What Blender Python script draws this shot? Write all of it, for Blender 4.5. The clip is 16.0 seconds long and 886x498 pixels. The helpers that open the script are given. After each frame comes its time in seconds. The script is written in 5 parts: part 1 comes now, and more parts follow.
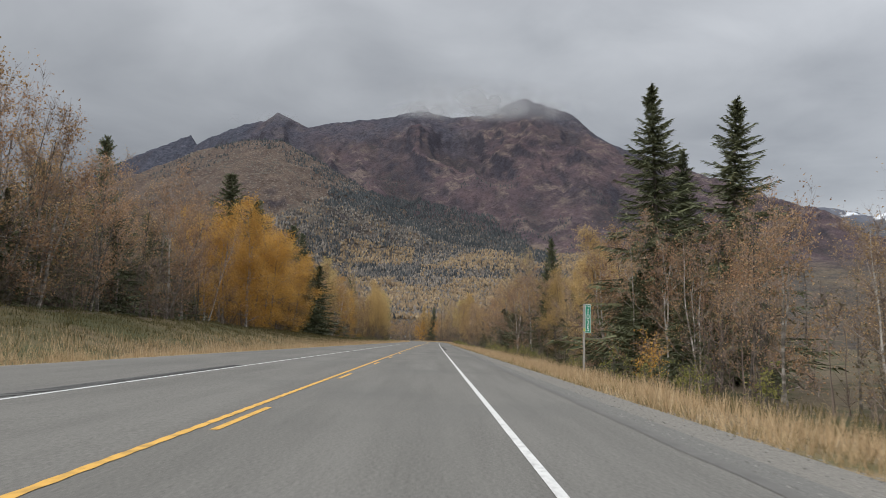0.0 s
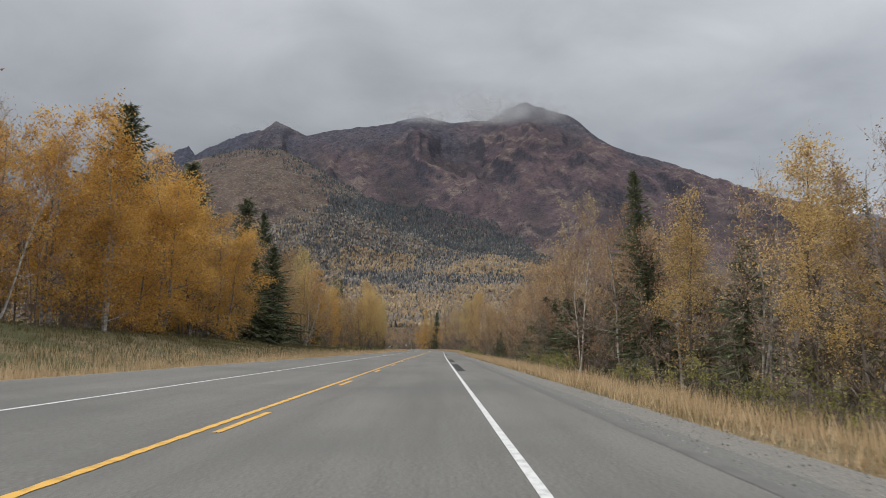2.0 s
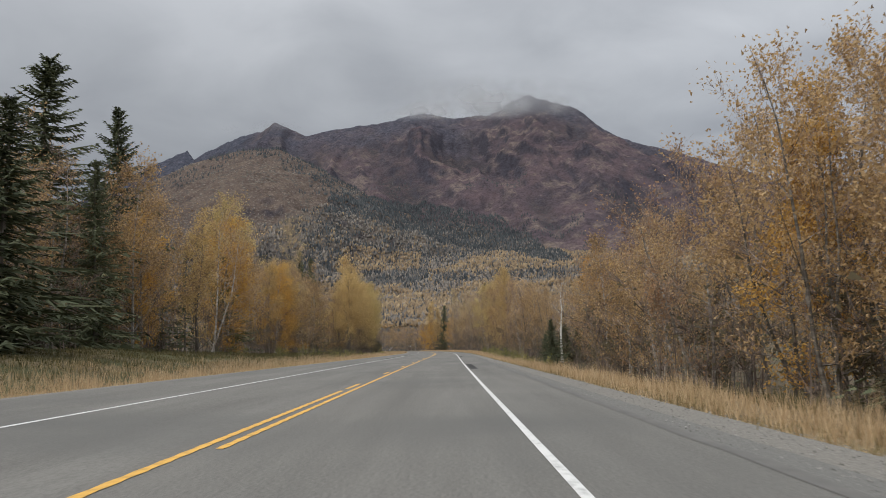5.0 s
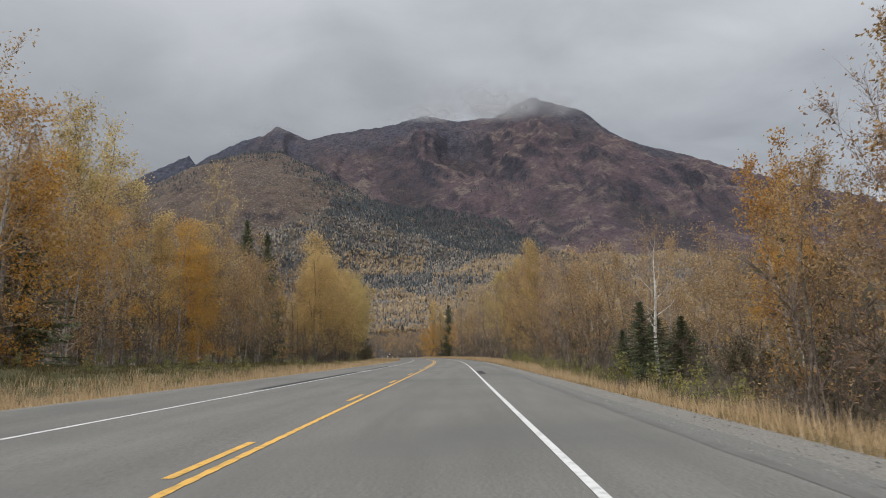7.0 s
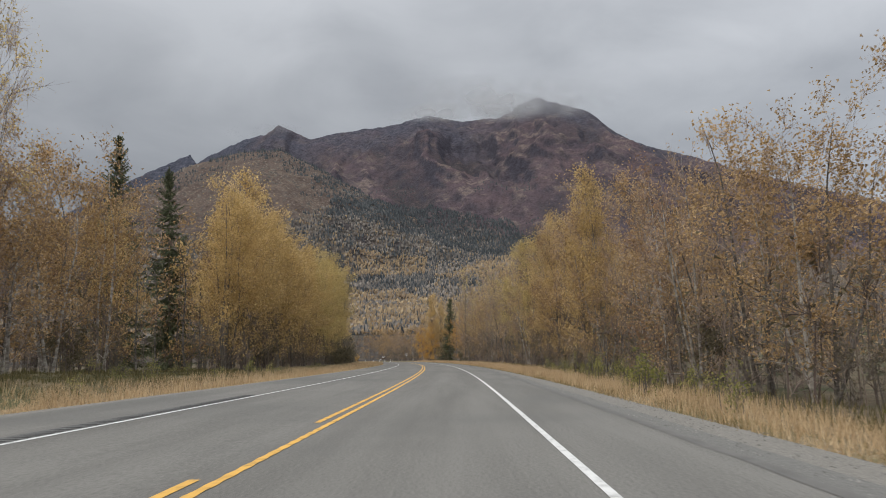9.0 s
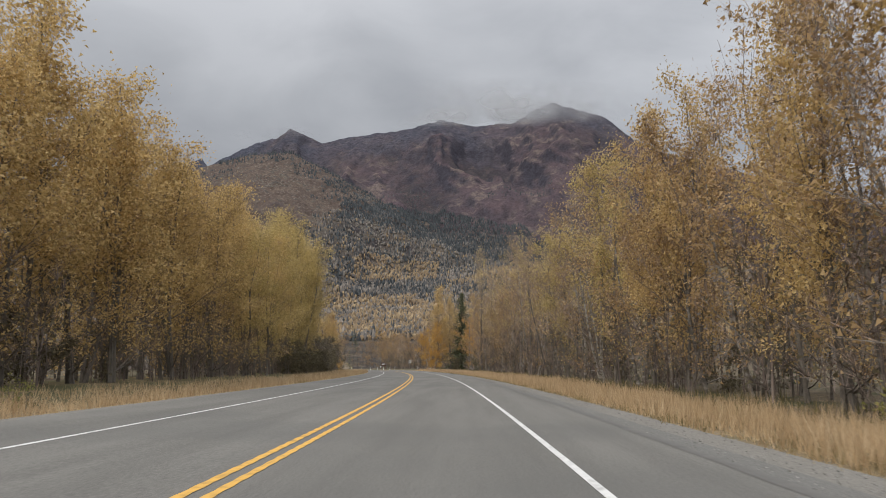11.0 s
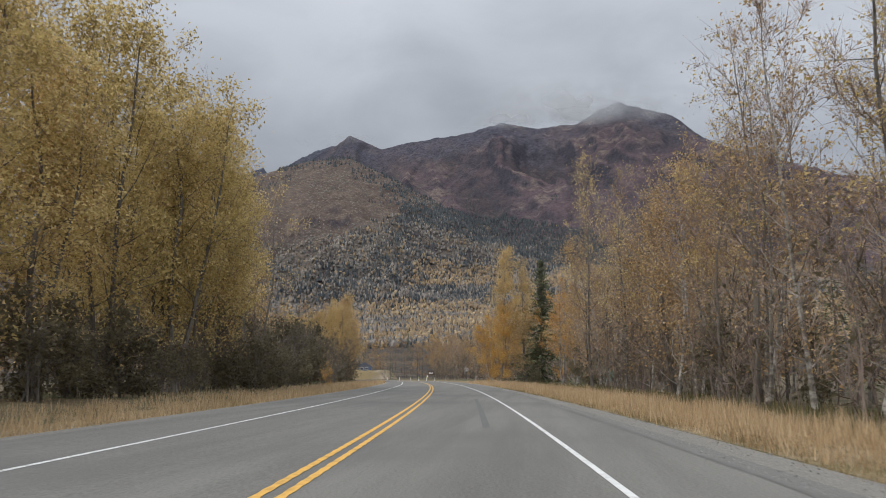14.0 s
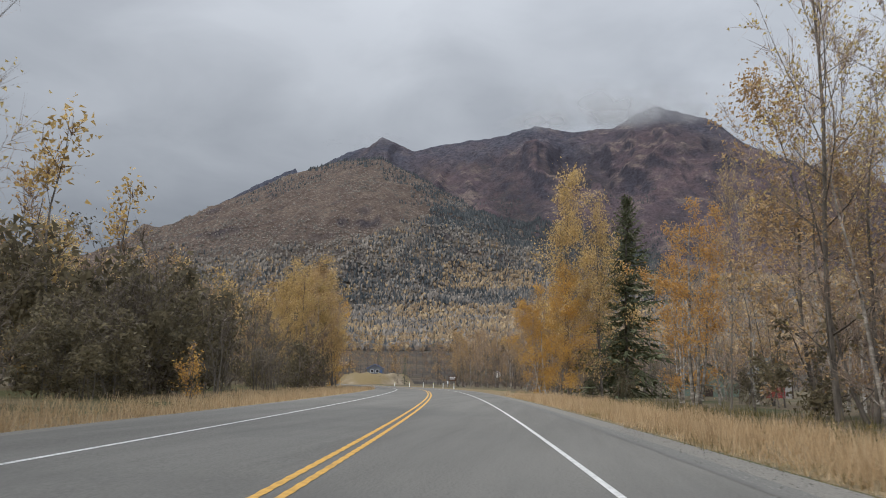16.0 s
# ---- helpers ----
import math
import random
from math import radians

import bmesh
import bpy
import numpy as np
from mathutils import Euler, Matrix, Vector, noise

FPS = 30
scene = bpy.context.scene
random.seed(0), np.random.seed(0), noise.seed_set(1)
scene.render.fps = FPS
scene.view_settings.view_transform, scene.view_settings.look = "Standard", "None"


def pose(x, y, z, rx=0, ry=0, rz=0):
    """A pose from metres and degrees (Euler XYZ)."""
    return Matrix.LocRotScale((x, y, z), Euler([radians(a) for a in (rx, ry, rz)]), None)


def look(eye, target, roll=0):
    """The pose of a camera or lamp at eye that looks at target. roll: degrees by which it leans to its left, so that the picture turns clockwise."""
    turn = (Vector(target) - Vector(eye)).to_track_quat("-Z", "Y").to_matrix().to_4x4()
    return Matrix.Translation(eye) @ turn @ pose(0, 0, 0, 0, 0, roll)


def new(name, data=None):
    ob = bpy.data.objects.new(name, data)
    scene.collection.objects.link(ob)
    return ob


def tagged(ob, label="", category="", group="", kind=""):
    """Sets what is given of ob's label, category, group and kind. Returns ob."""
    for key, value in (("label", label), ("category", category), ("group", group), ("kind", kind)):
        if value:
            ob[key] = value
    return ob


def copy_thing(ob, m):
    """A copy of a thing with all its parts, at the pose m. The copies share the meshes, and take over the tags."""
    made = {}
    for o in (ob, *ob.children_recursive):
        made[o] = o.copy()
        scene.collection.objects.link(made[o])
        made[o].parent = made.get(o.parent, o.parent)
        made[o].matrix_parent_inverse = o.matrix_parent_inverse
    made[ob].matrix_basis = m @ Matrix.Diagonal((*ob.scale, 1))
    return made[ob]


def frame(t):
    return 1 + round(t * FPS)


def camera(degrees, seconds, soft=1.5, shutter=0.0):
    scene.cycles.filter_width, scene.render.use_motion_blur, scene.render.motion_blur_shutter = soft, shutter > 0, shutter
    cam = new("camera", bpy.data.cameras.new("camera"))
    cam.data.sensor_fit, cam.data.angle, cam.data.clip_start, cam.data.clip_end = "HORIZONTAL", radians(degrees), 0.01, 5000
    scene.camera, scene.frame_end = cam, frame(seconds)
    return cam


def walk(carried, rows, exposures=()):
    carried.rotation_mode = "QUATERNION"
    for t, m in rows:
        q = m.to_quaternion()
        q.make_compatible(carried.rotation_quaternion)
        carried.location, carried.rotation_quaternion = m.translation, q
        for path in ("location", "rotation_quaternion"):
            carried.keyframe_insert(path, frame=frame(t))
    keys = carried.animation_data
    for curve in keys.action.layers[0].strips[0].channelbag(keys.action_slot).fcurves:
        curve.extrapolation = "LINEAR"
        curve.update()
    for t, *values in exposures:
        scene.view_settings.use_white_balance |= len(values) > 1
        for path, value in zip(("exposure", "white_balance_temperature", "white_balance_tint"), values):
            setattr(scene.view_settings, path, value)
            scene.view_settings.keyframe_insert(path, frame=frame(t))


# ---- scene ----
cam = camera(59.45, 16.0, soft=0.6, shutter=0.09)
# seconds, place, yaw to the left, pitch up, roll
ROWS = [
    (0, 2.70, -4.00, 1.115, -0.54, 6.67, 1.22),
    (0.5, 2.67, 8.00, 1.121, -0.50, 6.73, 0.92),
    (1, 2.76, 20.05, 1.109, -0.47, 6.90, 1.21),
    (1.5, 2.87, 32.13, 1.096, -0.44, 7.08, 0.63),
    (2, 2.90, 44.28, 1.054, -0.38, 7.26, 0.17),
    (2.5, 2.92, 56.51, 1.094, -0.37, 7.44, -0.15),
    (3, 2.85, 68.84, 1.125, -0.30, 7.40, -0.79),
    (3.5, 2.76, 81.31, 1.068, -0.24, 7.43, -1.06),
    (4, 2.78, 93.86, 1.054, -0.23, 7.23, -1.35),
    (6.5, 2.89, 157.32, 1.057, 0.29, 7.60, -1.64),
    (7, 2.91, 170.13, 1.079, 0.34, 7.74, -1.71),
    (7.5, 2.96, 182.95, 1.101, 0.37, 7.79, -1.69),
    (8, 3.05, 195.81, 1.091, 0.36, 7.81, -1.65),
    (8.5, 3.15, 208.70, 1.115, 0.36, 7.85, -1.46),
    (11, 3.00, 274.25, 1.132, 1.48, 8.57, -0.56),
    (11.5, 2.64, 287.42, 1.194, 2.22, 8.28, -1.53),
    (12, 2.30, 300.63, 1.257, 2.99, 8.31, -2.07),
    (12.5, 1.83, 313.85, 1.248, 3.43, 8.33, -2.30),
    (13, 1.28, 327.10, 1.239, 4.04, 8.60, -2.18),
    (13.5, 0.56, 340.37, 1.213, 5.00, 8.96, -1.26),
    (14, -0.26, 353.67, 1.205, 6.10, 9.26, -0.50),
    (14.5, -1.25, 367.01, 1.213, 6.85, 9.41, 0.31),
    (15, -2.29, 380.38, 1.182, 7.43, 9.57, 0.88),
    (15.5, -3.51, 393.77, 1.173, 7.92, 9.61, 0.97),
    (16, -4.96, 407.15, 1.186, 8.46, 9.69, 0.95),
]


def stand(x, y, z, yaw, pitch, roll):
    a, b = radians(yaw), radians(pitch)
    way = Vector((-math.sin(a) * math.cos(b), math.cos(a) * math.cos(b), math.sin(b)))
    eye = Vector((x, y, z))
    return look(eye, eye + 10 * way, roll)


walk(cam, [(t, stand(*r)) for t, *r in ROWS], [(0.0, 0.43, 6460, 10), (8.5, 0.44, 6460, 10), (11.0, 0.48, 6540, 11), (12.5, 0.49, 6290, 10), (14.5, 0.51, 6270, 10), (16.0, 0.54, 6260, 10)])

# ---- world and sun ----
SUN_ELEVATION, SUN_TURN = radians(46), radians(236)
world = bpy.data.worlds.new("overcast")
scene.world = world
world.use_nodes = True
wn, wl = world.node_tree.nodes, world.node_tree.links
wn.clear()


def wnode(kind, **values):
    n = wn.new(kind)
    for key, v in values.items():
        n.inputs[key].default_value = v
    return n


def wmath(op, a, b=0.0, clamp=False):
    n = wn.new("ShaderNodeMath")
    n.operation, n.use_clamp = op, clamp
    for i, v in enumerate((a, b)):
        if isinstance(v, (int, float)):
            n.inputs[i].default_value = v
        else:
            wl.new(v, n.inputs[i])
    return n.outputs[0]


sky = wn.new("ShaderNodeTexSky")
sky.sky_type, sky.sun_disc = "NISHITA", False
sky.sun_elevation, sky.sun_rotation = SUN_ELEVATION, SUN_TURN
coord = wn.new("ShaderNodeTexCoord")
axes = wn.new("ShaderNodeSeparateXYZ")
wl.new(coord.outputs["Generated"], axes.inputs[0])
up = wmath("MAXIMUM", axes.outputs[2], 0.0)
flat = wmath("ADD", up, 0.22)
plane = wn.new("ShaderNodeCombineXYZ")
wl.new(wmath("DIVIDE", axes.outputs[0], flat), plane.inputs[0])
wl.new(wmath("DIVIDE", axes.outputs[1], flat), plane.inputs[1])
plane.inputs[2].default_value = 3.7
broad = wnode("ShaderNodeTexNoise", Scale=0.9, Detail=3.0, Roughness=0.5, Distortion=0.3)
fine = wnode("ShaderNodeTexNoise", Scale=2.6, Detail=6.0, Roughness=0.55, Distortion=0.4)
wl.new(plane.outputs[0], broad.inputs["Vector"])
wl.new(plane.outputs[0], fine.inputs["Vector"])
mixed = wmath("ADD", wmath("MULTIPLY", broad.outputs["Fac"], 0.72), wmath("MULTIPLY", fine.outputs["Fac"], 0.28))
ramp = wn.new("ShaderNodeValToRGB")
ramp.color_ramp.elements[0].position, ramp.color_ramp.elements[0].color = 0.37, (0.212, 0.222, 0.238, 1)
ramp.color_ramp.elements[1].position, ramp.color_ramp.elements[1].color = 0.64, (0.392, 0.405, 0.423, 1)
wl.new(mixed, ramp.inputs[0])
# overcast: brightest overhead, lighter eastwards, and lifted southwards as added fill light
lift = wmath("ADD", wmath("MULTIPLY", wmath("POWER", up, 3.0), 3.6), wmath("ADD", wmath("ADD", wmath("MULTIPLY", axes.outputs[0], 0.42), 1.41), wmath("MULTIPLY", axes.outputs[1], -0.55)))
cloud = wn.new("ShaderNodeVectorMath")
cloud.operation = "SCALE"
wl.new(ramp.outputs[0], cloud.inputs[0])
wl.new(lift, cloud.inputs["Scale"])
clouds = wnode("ShaderNodeBackground", Strength=1.0)
wl.new(cloud.outputs[0], clouds.inputs["Color"])
clear = wnode("ShaderNodeBackground", Strength=0.10)
wl.new(sky.outputs[0], clear.inputs["Color"])
veil = wnode("ShaderNodeMixShader", Fac=0.93)
wl.new(clear.outputs[0], veil.inputs[1])
wl.new(clouds.outputs[0], veil.inputs[2])
wout = wn.new("ShaderNodeOutputWorld")
wl.new(veil.outputs[0], wout.inputs["Surface"])

sun = new("sun", bpy.data.lights.new("sun", "SUN"))
sun.data.energy, sun.data.angle, sun.data.color = 1.5, radians(25), (1.0, 0.95, 0.88)
# rotation 0 of the sky's sun lies on +y and turns clockwise
sun_from = Vector((math.sin(SUN_TURN) * math.cos(SUN_ELEVATION), math.cos(SUN_TURN) * math.cos(SUN_ELEVATION), math.sin(SUN_ELEVATION)))
sun.matrix_world = look(sun_from * 100, (0, 0, 0))

# ---- materials ----


def material(name, stops, scale=1.0, detail=6.0, rough=0.9, bump=0.0, bump_scale=30.0, spread=0.35, island=0.0, objects=0.0,
             second=None, second_scale=0.2, second_at=(0.45, 0.6), stretch=(1, 1, 1), translucent=0.0, specular=0.2, grain=0.0, grain_scale=30.0):
    """Colour ramp over noise and, if wanted, a random value by island and object; a second colour in patches; fine relief."""
    m = bpy.data.materials.new(name)
    m.use_nodes = True
    n, l = m.node_tree.nodes, m.node_tree.links
    n.clear()
    mp = n.new("ShaderNodeMapping")
    geo = n.new("ShaderNodeNewGeometry")
    l.new(geo.outputs["Position"], mp.inputs[0])
    mp.inputs["Scale"].default_value = stretch
    noise_a = n.new("ShaderNodeTexNoise")
    noise_a.inputs["Scale"].default_value, noise_a.inputs["Detail"].default_value = scale, detail
    noise_a.inputs["Roughness"].default_value = 0.65
    l.new(mp.outputs[0], noise_a.inputs["Vector"])

    def calc(op, a, b, clamp=False):
        k = n.new("ShaderNodeMath")
        k.operation, k.use_clamp = op, clamp
        for i, v in enumerate((a, b)):
            if isinstance(v, (int, float)):
                k.inputs[i].default_value = v
            else:
                l.new(v, k.inputs[i])
        return k.outputs[0]

    value = calc("ADD", calc("MULTIPLY", calc("SUBTRACT", noise_a.outputs["Fac"], 0.5), spread * 4), 0.5)
    if grain:
        noise_g = n.new("ShaderNodeTexNoise")
        noise_g.inputs["Scale"].default_value, noise_g.inputs["Detail"].default_value, noise_g.inputs["Roughness"].default_value = grain_scale, 3.0, 0.7
        l.new(geo.outputs["Position"], noise_g.inputs["Vector"])
        value = calc("ADD", value, calc("MULTIPLY", calc("SUBTRACT", noise_g.outputs["Fac"], 0.5), grain * 4))
    if island:
        value = calc("ADD", value, calc("MULTIPLY", calc("SUBTRACT", geo.outputs["Random Per Island"], 0.5), island))
    if objects:
        info = n.new("ShaderNodeObjectInfo")
        value = calc("ADD", value, calc("MULTIPLY", calc("SUBTRACT", info.outputs["Random"], 0.5), objects))
    r = n.new("ShaderNodeValToRGB")
    el = r.color_ramp.elements
    while len(el) < len(stops):
        el.new(0.5)
    for e, (at, c) in zip(el, stops):
        e.position, e.color = at, (*c, 1)
    l.new(value, r.inputs[0])
    colour = r.outputs[0]
    if second:
        noise_b = n.new("ShaderNodeTexNoise")
        noise_b.inputs["Scale"].default_value, noise_b.inputs["Detail"].default_value = second_scale, 5.0
        l.new(geo.outputs["Position"], noise_b.inputs["Vector"])
        gate = n.new("ShaderNodeMapRange")
        gate.inputs[1].default_value, gate.inputs[2].default_value = second_at
        l.new(noise_b.outputs["Fac"], gate.inputs[0])
        mix = n.new("ShaderNodeMix")
        mix.data_type = "RGBA"
        l.new(gate.outputs[0], mix.inputs[0])
        l.new(colour, mix.inputs[6])
        mix.inputs[7].default_value = (*second, 1)
        colour = mix.outputs[2]
    b = n.new("ShaderNodeBsdfPrincipled")
    b.inputs["Roughness"].default_value = rough
    b.inputs["Specular IOR Level"].default_value = specular
    l.new(colour, b.inputs["Base Color"])
    if bump:
        noise_c = n.new("ShaderNodeTexNoise")
        noise_c.inputs["Scale"].default_value, noise_c.inputs["Detail"].default_value = bump_scale, 4.0
        l.new(geo.outputs["Position"], noise_c.inputs["Vector"])
        bp = n.new("ShaderNodeBump")
        bp.inputs["Strength"].default_value, bp.inputs["Distance"].default_value = min(bump, 1.0), 0.6 / bump_scale * max(bump, 1.0)
        l.new(noise_c.outputs["Fac"], bp.inputs["Height"])
        l.new(bp.outputs[0], b.inputs["Normal"])
    out = n.new("ShaderNodeOutputMaterial")
    if translucent:
        tr = n.new("ShaderNodeBsdfTranslucent")
        l.new(colour, tr.inputs["Color"])
        ms = n.new("ShaderNodeMixShader")
        ms.inputs[0].default_value = translucent
        l.new(b.outputs[0], ms.inputs[1])
        l.new(tr.outputs[0], ms.inputs[2])
        l.new(ms.outputs[0], out.inputs[0])
    else:
        l.new(b.outputs[0], out.inputs[0])
    return m


M_ASPHALT = material("asphalt", [(0.05, (0.095, 0.091, 0.083)), (0.5, (0.135, 0.130, 0.118)), (0.95, (0.176, 0.170, 0.154))], scale=0.9, detail=8, rough=0.88, bump=0.6, bump_scale=60, spread=0.36, grain=0.62, grain_scale=26.0,
                     second=(0.104, 0.102, 0.095), second_scale=0.12, second_at=(0.5, 0.75), stretch=(1, 0.06, 1))
M_SHOULDER = material("shoulder asphalt", [(0.1, (0.10, 0.098, 0.091)), (0.9, (0.17, 0.166, 0.153))], grain=0.5, scale=25.0, detail=10, rough=0.95, bump=0.8, bump_scale=60)
# dark tone painted for the shade and the dirt of milled grooves
M_GROOVE = material("shade and dirt in the grooves", [(0.2, (0.03, 0.03, 0.029)), (0.8, (0.055, 0.054, 0.052))], scale=6.0, rough=0.95)
M_SEAL = material("crack seal", [(0.2, (0.092, 0.089, 0.083)), (0.8, (0.132, 0.128, 0.118))], scale=2.0, rough=0.75)
M_RUMBLE = material("milled asphalt", [(0.2, (0.092, 0.091, 0.087)), (0.8, (0.13, 0.129, 0.123))], scale=8.0, rough=0.95, bump=0.6, bump_scale=80)
M_GRAVEL = material("gravel", [(0.1, (0.10, 0.096, 0.086)), (0.5, (0.17, 0.16, 0.142)), (0.9, (0.25, 0.235, 0.205))], scale=30.0, detail=6, rough=1.0, bump=0.8, bump_scale=45, spread=0.5)
M_STONE = material("loose stones", [(0.0, (0.09, 0.087, 0.08)), (1.0, (0.30, 0.29, 0.27))], scale=9.0, rough=0.95, island=0.9)
M_WHITE = material("white road paint", [(0.15, (0.28, 0.28, 0.27)), (0.55, (0.56, 0.56, 0.54))], scale=6.0, detail=10, rough=0.7, spread=0.5)
M_YELLOW = material("yellow road paint", [(0.15, (0.33, 0.20, 0.06)), (0.55, (0.58, 0.335, 0.075))], scale=5.0, detail=10, rough=0.7, spread=0.5)
M_GROUND = material("grassy ground", [(0.1, (0.060, 0.046, 0.027)), (0.45, (0.125, 0.095, 0.052)), (0.8, (0.205, 0.158, 0.09))], scale=0.9, detail=9, rough=1.0, bump=1.2, bump_scale=7,
                    second=(0.070, 0.070, 0.030), second_scale=0.13, second_at=(0.40, 0.60))
M_THATCH = material("dry thatch", [(0.1, (0.095, 0.071, 0.041)), (0.5, (0.19, 0.142, 0.081)), (0.9, (0.29, 0.223, 0.135))], scale=1.6, detail=9, rough=1.0, bump=1.2, bump_scale=9, second=(0.12, 0.105, 0.05), second_scale=0.3, second_at=(0.55, 0.7))
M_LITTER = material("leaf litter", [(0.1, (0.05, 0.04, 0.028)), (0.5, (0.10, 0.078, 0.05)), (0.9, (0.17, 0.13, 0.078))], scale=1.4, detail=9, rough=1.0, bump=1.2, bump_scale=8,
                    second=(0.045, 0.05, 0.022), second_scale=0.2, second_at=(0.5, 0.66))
M_STRAW = material("dry grass", [(0.0, (0.26, 0.178, 0.10)), (0.5, (0.49, 0.352, 0.203)), (1.0, (0.64, 0.50, 0.325))], scale=0.5, rough=0.9, island=0.8, spread=0.25, translucent=0.3,
                   second=(0.24, 0.20, 0.085), second_scale=0.16, second_at=(0.60, 0.76))
M_GREENGRASS = material("green grass", [(0.0, (0.050, 0.050, 0.020)), (0.6, (0.115, 0.102, 0.042)), (1.0, (0.24, 0.185, 0.09))], scale=0.5, rough=0.9, island=0.8, spread=0.25, translucent=0.3)
M_MIXGRASS = material("thin roadside grass", [(0.0, (0.11, 0.095, 0.04)), (0.5, (0.25, 0.19, 0.095)), (1.0, (0.46, 0.36, 0.21))], scale=0.5, rough=0.9, island=0.9, spread=0.3, translucent=0.3)
M_THICKET = material("dark brown thicket twigs", [(0.0, (0.075, 0.058, 0.050)), (0.5, (0.145, 0.113, 0.096)), (1.0, (0.25, 0.20, 0.168))], scale=0.4, rough=0.95, island=0.7, objects=0.4, spread=0.2)
M_WHITEBARK = material("white birch bark", [(0.1, (0.10, 0.09, 0.08)), (0.35, (0.42, 0.40, 0.36)), (0.9, (0.66, 0.64, 0.59))], scale=2.2, detail=5, rough=0.8, spread=0.5, bump=0.4, bump_scale=20, stretch=(1, 1, 2.2))
M_BIRCH = material("pale birch bark", [(0.15, (0.075, 0.066, 0.056)), (0.50, (0.185, 0.163, 0.137)), (0.98, (0.44, 0.41, 0.365))], scale=1.6, detail=5, rough=0.85, spread=0.55, objects=0.7, bump=0.5, bump_scale=20, stretch=(1, 1, 2.2))
M_DARKBARK = material("grey-brown bark", [(0.1, (0.06, 0.052, 0.045)), (0.8, (0.18, 0.158, 0.132))], scale=5.0, rough=0.95, spread=0.4, objects=0.3, bump=0.8, bump_scale=16, stretch=(1, 1, 0.3))
M_TWIG = material("bare twigs", [(0.0, (0.14, 0.10, 0.08)), (0.5, (0.26, 0.193, 0.15)), (1.0, (0.39, 0.305, 0.24))], scale=0.4, rough=0.95, island=0.7, objects=0.4, spread=0.2)
M_GREYTWIG = material("grey thicket twigs", [(0.0, (0.070, 0.058, 0.048)), (0.5, (0.150, 0.126, 0.104)), (1.0, (0.26, 0.22, 0.18))], scale=0.4, rough=0.95, island=0.7, objects=0.4, spread=0.2)


def leaf(name, a, b, c):
    return material(name, [(0.0, a), (0.5, b), (1.0, c)], scale=0.35, detail=3, rough=0.75, island=0.75, objects=0.3, spread=0.22, translucent=0.5)


M_GOLD = leaf("golden leaves", (0.30, 0.16, 0.045), (0.54, 0.315, 0.08), (0.68, 0.44, 0.13))
M_YELLOWLEAF = leaf("yellow leaves", (0.22, 0.15, 0.06), (0.50, 0.35, 0.145), (0.74, 0.555, 0.27))
M_TAN = leaf("tan leaves", (0.15, 0.095, 0.045), (0.38, 0.25, 0.12), (0.60, 0.43, 0.23))
M_OLIVE = leaf("olive-yellow leaves", (0.21, 0.16, 0.06), (0.49, 0.372, 0.145), (0.73, 0.585, 0.29))
M_ORANGE = leaf("orange-brown leaves", (0.24, 0.12, 0.035), (0.46, 0.25, 0.075), (0.58, 0.36, 0.13))
M_WEED = leaf("yellow-green leaves", (0.10, 0.11, 0.03), (0.24, 0.235, 0.075), (0.44, 0.38, 0.15))
M_RUST = leaf("rusty leaves", (0.15, 0.088, 0.052), (0.33, 0.20, 0.115), (0.52, 0.345, 0.205))
M_SHRUBLEAF = leaf("dull green leaves", (0.066, 0.057, 0.036), (0.135, 0.114, 0.071), (0.23, 0.195, 0.12))
M_NEEDLE = material("spruce needles", [(0.0, (0.042, 0.050, 0.028)), (0.5, (0.090, 0.101, 0.055)), (1.0, (0.16, 0.165, 0.09))], scale=0.6, rough=0.8, island=0.7, objects=0.3, spread=0.25)
M_METAL = material("galvanised steel", [(0.2, (0.30, 0.31, 0.31)), (0.8, (0.42, 0.43, 0.43))], scale=6.0, rough=0.5, specular=0.5)
M_POSTWOOD = material("weathered post wood", [(0.1, (0.20, 0.14, 0.085)), (0.9, (0.36, 0.27, 0.17))], scale=6.0, rough=0.9, stretch=(1, 1, 0.15))
M_SIGNGREEN = material("green sign sheeting", [(0.2, (0.005, 0.20, 0.11)), (0.8, (0.01, 0.26, 0.15))], scale=3.0, rough=0.45, specular=0.4)
M_SIGNWHITE = material("white sign sheeting", [(0.2, (0.70, 0.72, 0.72)), (0.8, (0.82, 0.83, 0.83))], scale=3.0, rough=0.5)
M_SIGNBROWN = material("brown sign sheeting", [(0.2, (0.075, 0.045, 0.03)), (0.8, (0.11, 0.065, 0.04))], scale=3.0, rough=0.5)

# ---- the road's line ----
KNOT_STEP = 20.0
HEADINGS = [0.01, -0.00, -0.02, -0.04, -0.05, -0.06, -0.08, -0.15, -0.21, -0.28, -0.37, -0.47, -0.47, -0.25, 0.24, 0.93, 1.67, 2.36, 3.14, 4.01, 4.95, 5.80, 6.61, 7.41, 8.32, 9.36, 10.48, 11.62, 12.75, 13.89]
S_ALL = np.arange(-900.0, 900.0, 1.0)
KNOTS = np.arange(len(HEADINGS)) * KNOT_STEP - 20.0
TURN = np.interp(S_ALL, KNOTS, np.radians(HEADINGS))
# beyond the last knot the bend tightens to the left
TURN = TURN + np.radians(np.clip(S_ALL - 500.0, 0, 170) * 0.16)
ROAD_X, ROAD_Y = np.cumsum(-np.sin(TURN)), np.cumsum(np.cos(TURN))
ROAD_X -= np.interp(0, S_ALL, ROAD_X)
ROAD_Y -= np.interp(0, S_ALL, ROAD_Y)


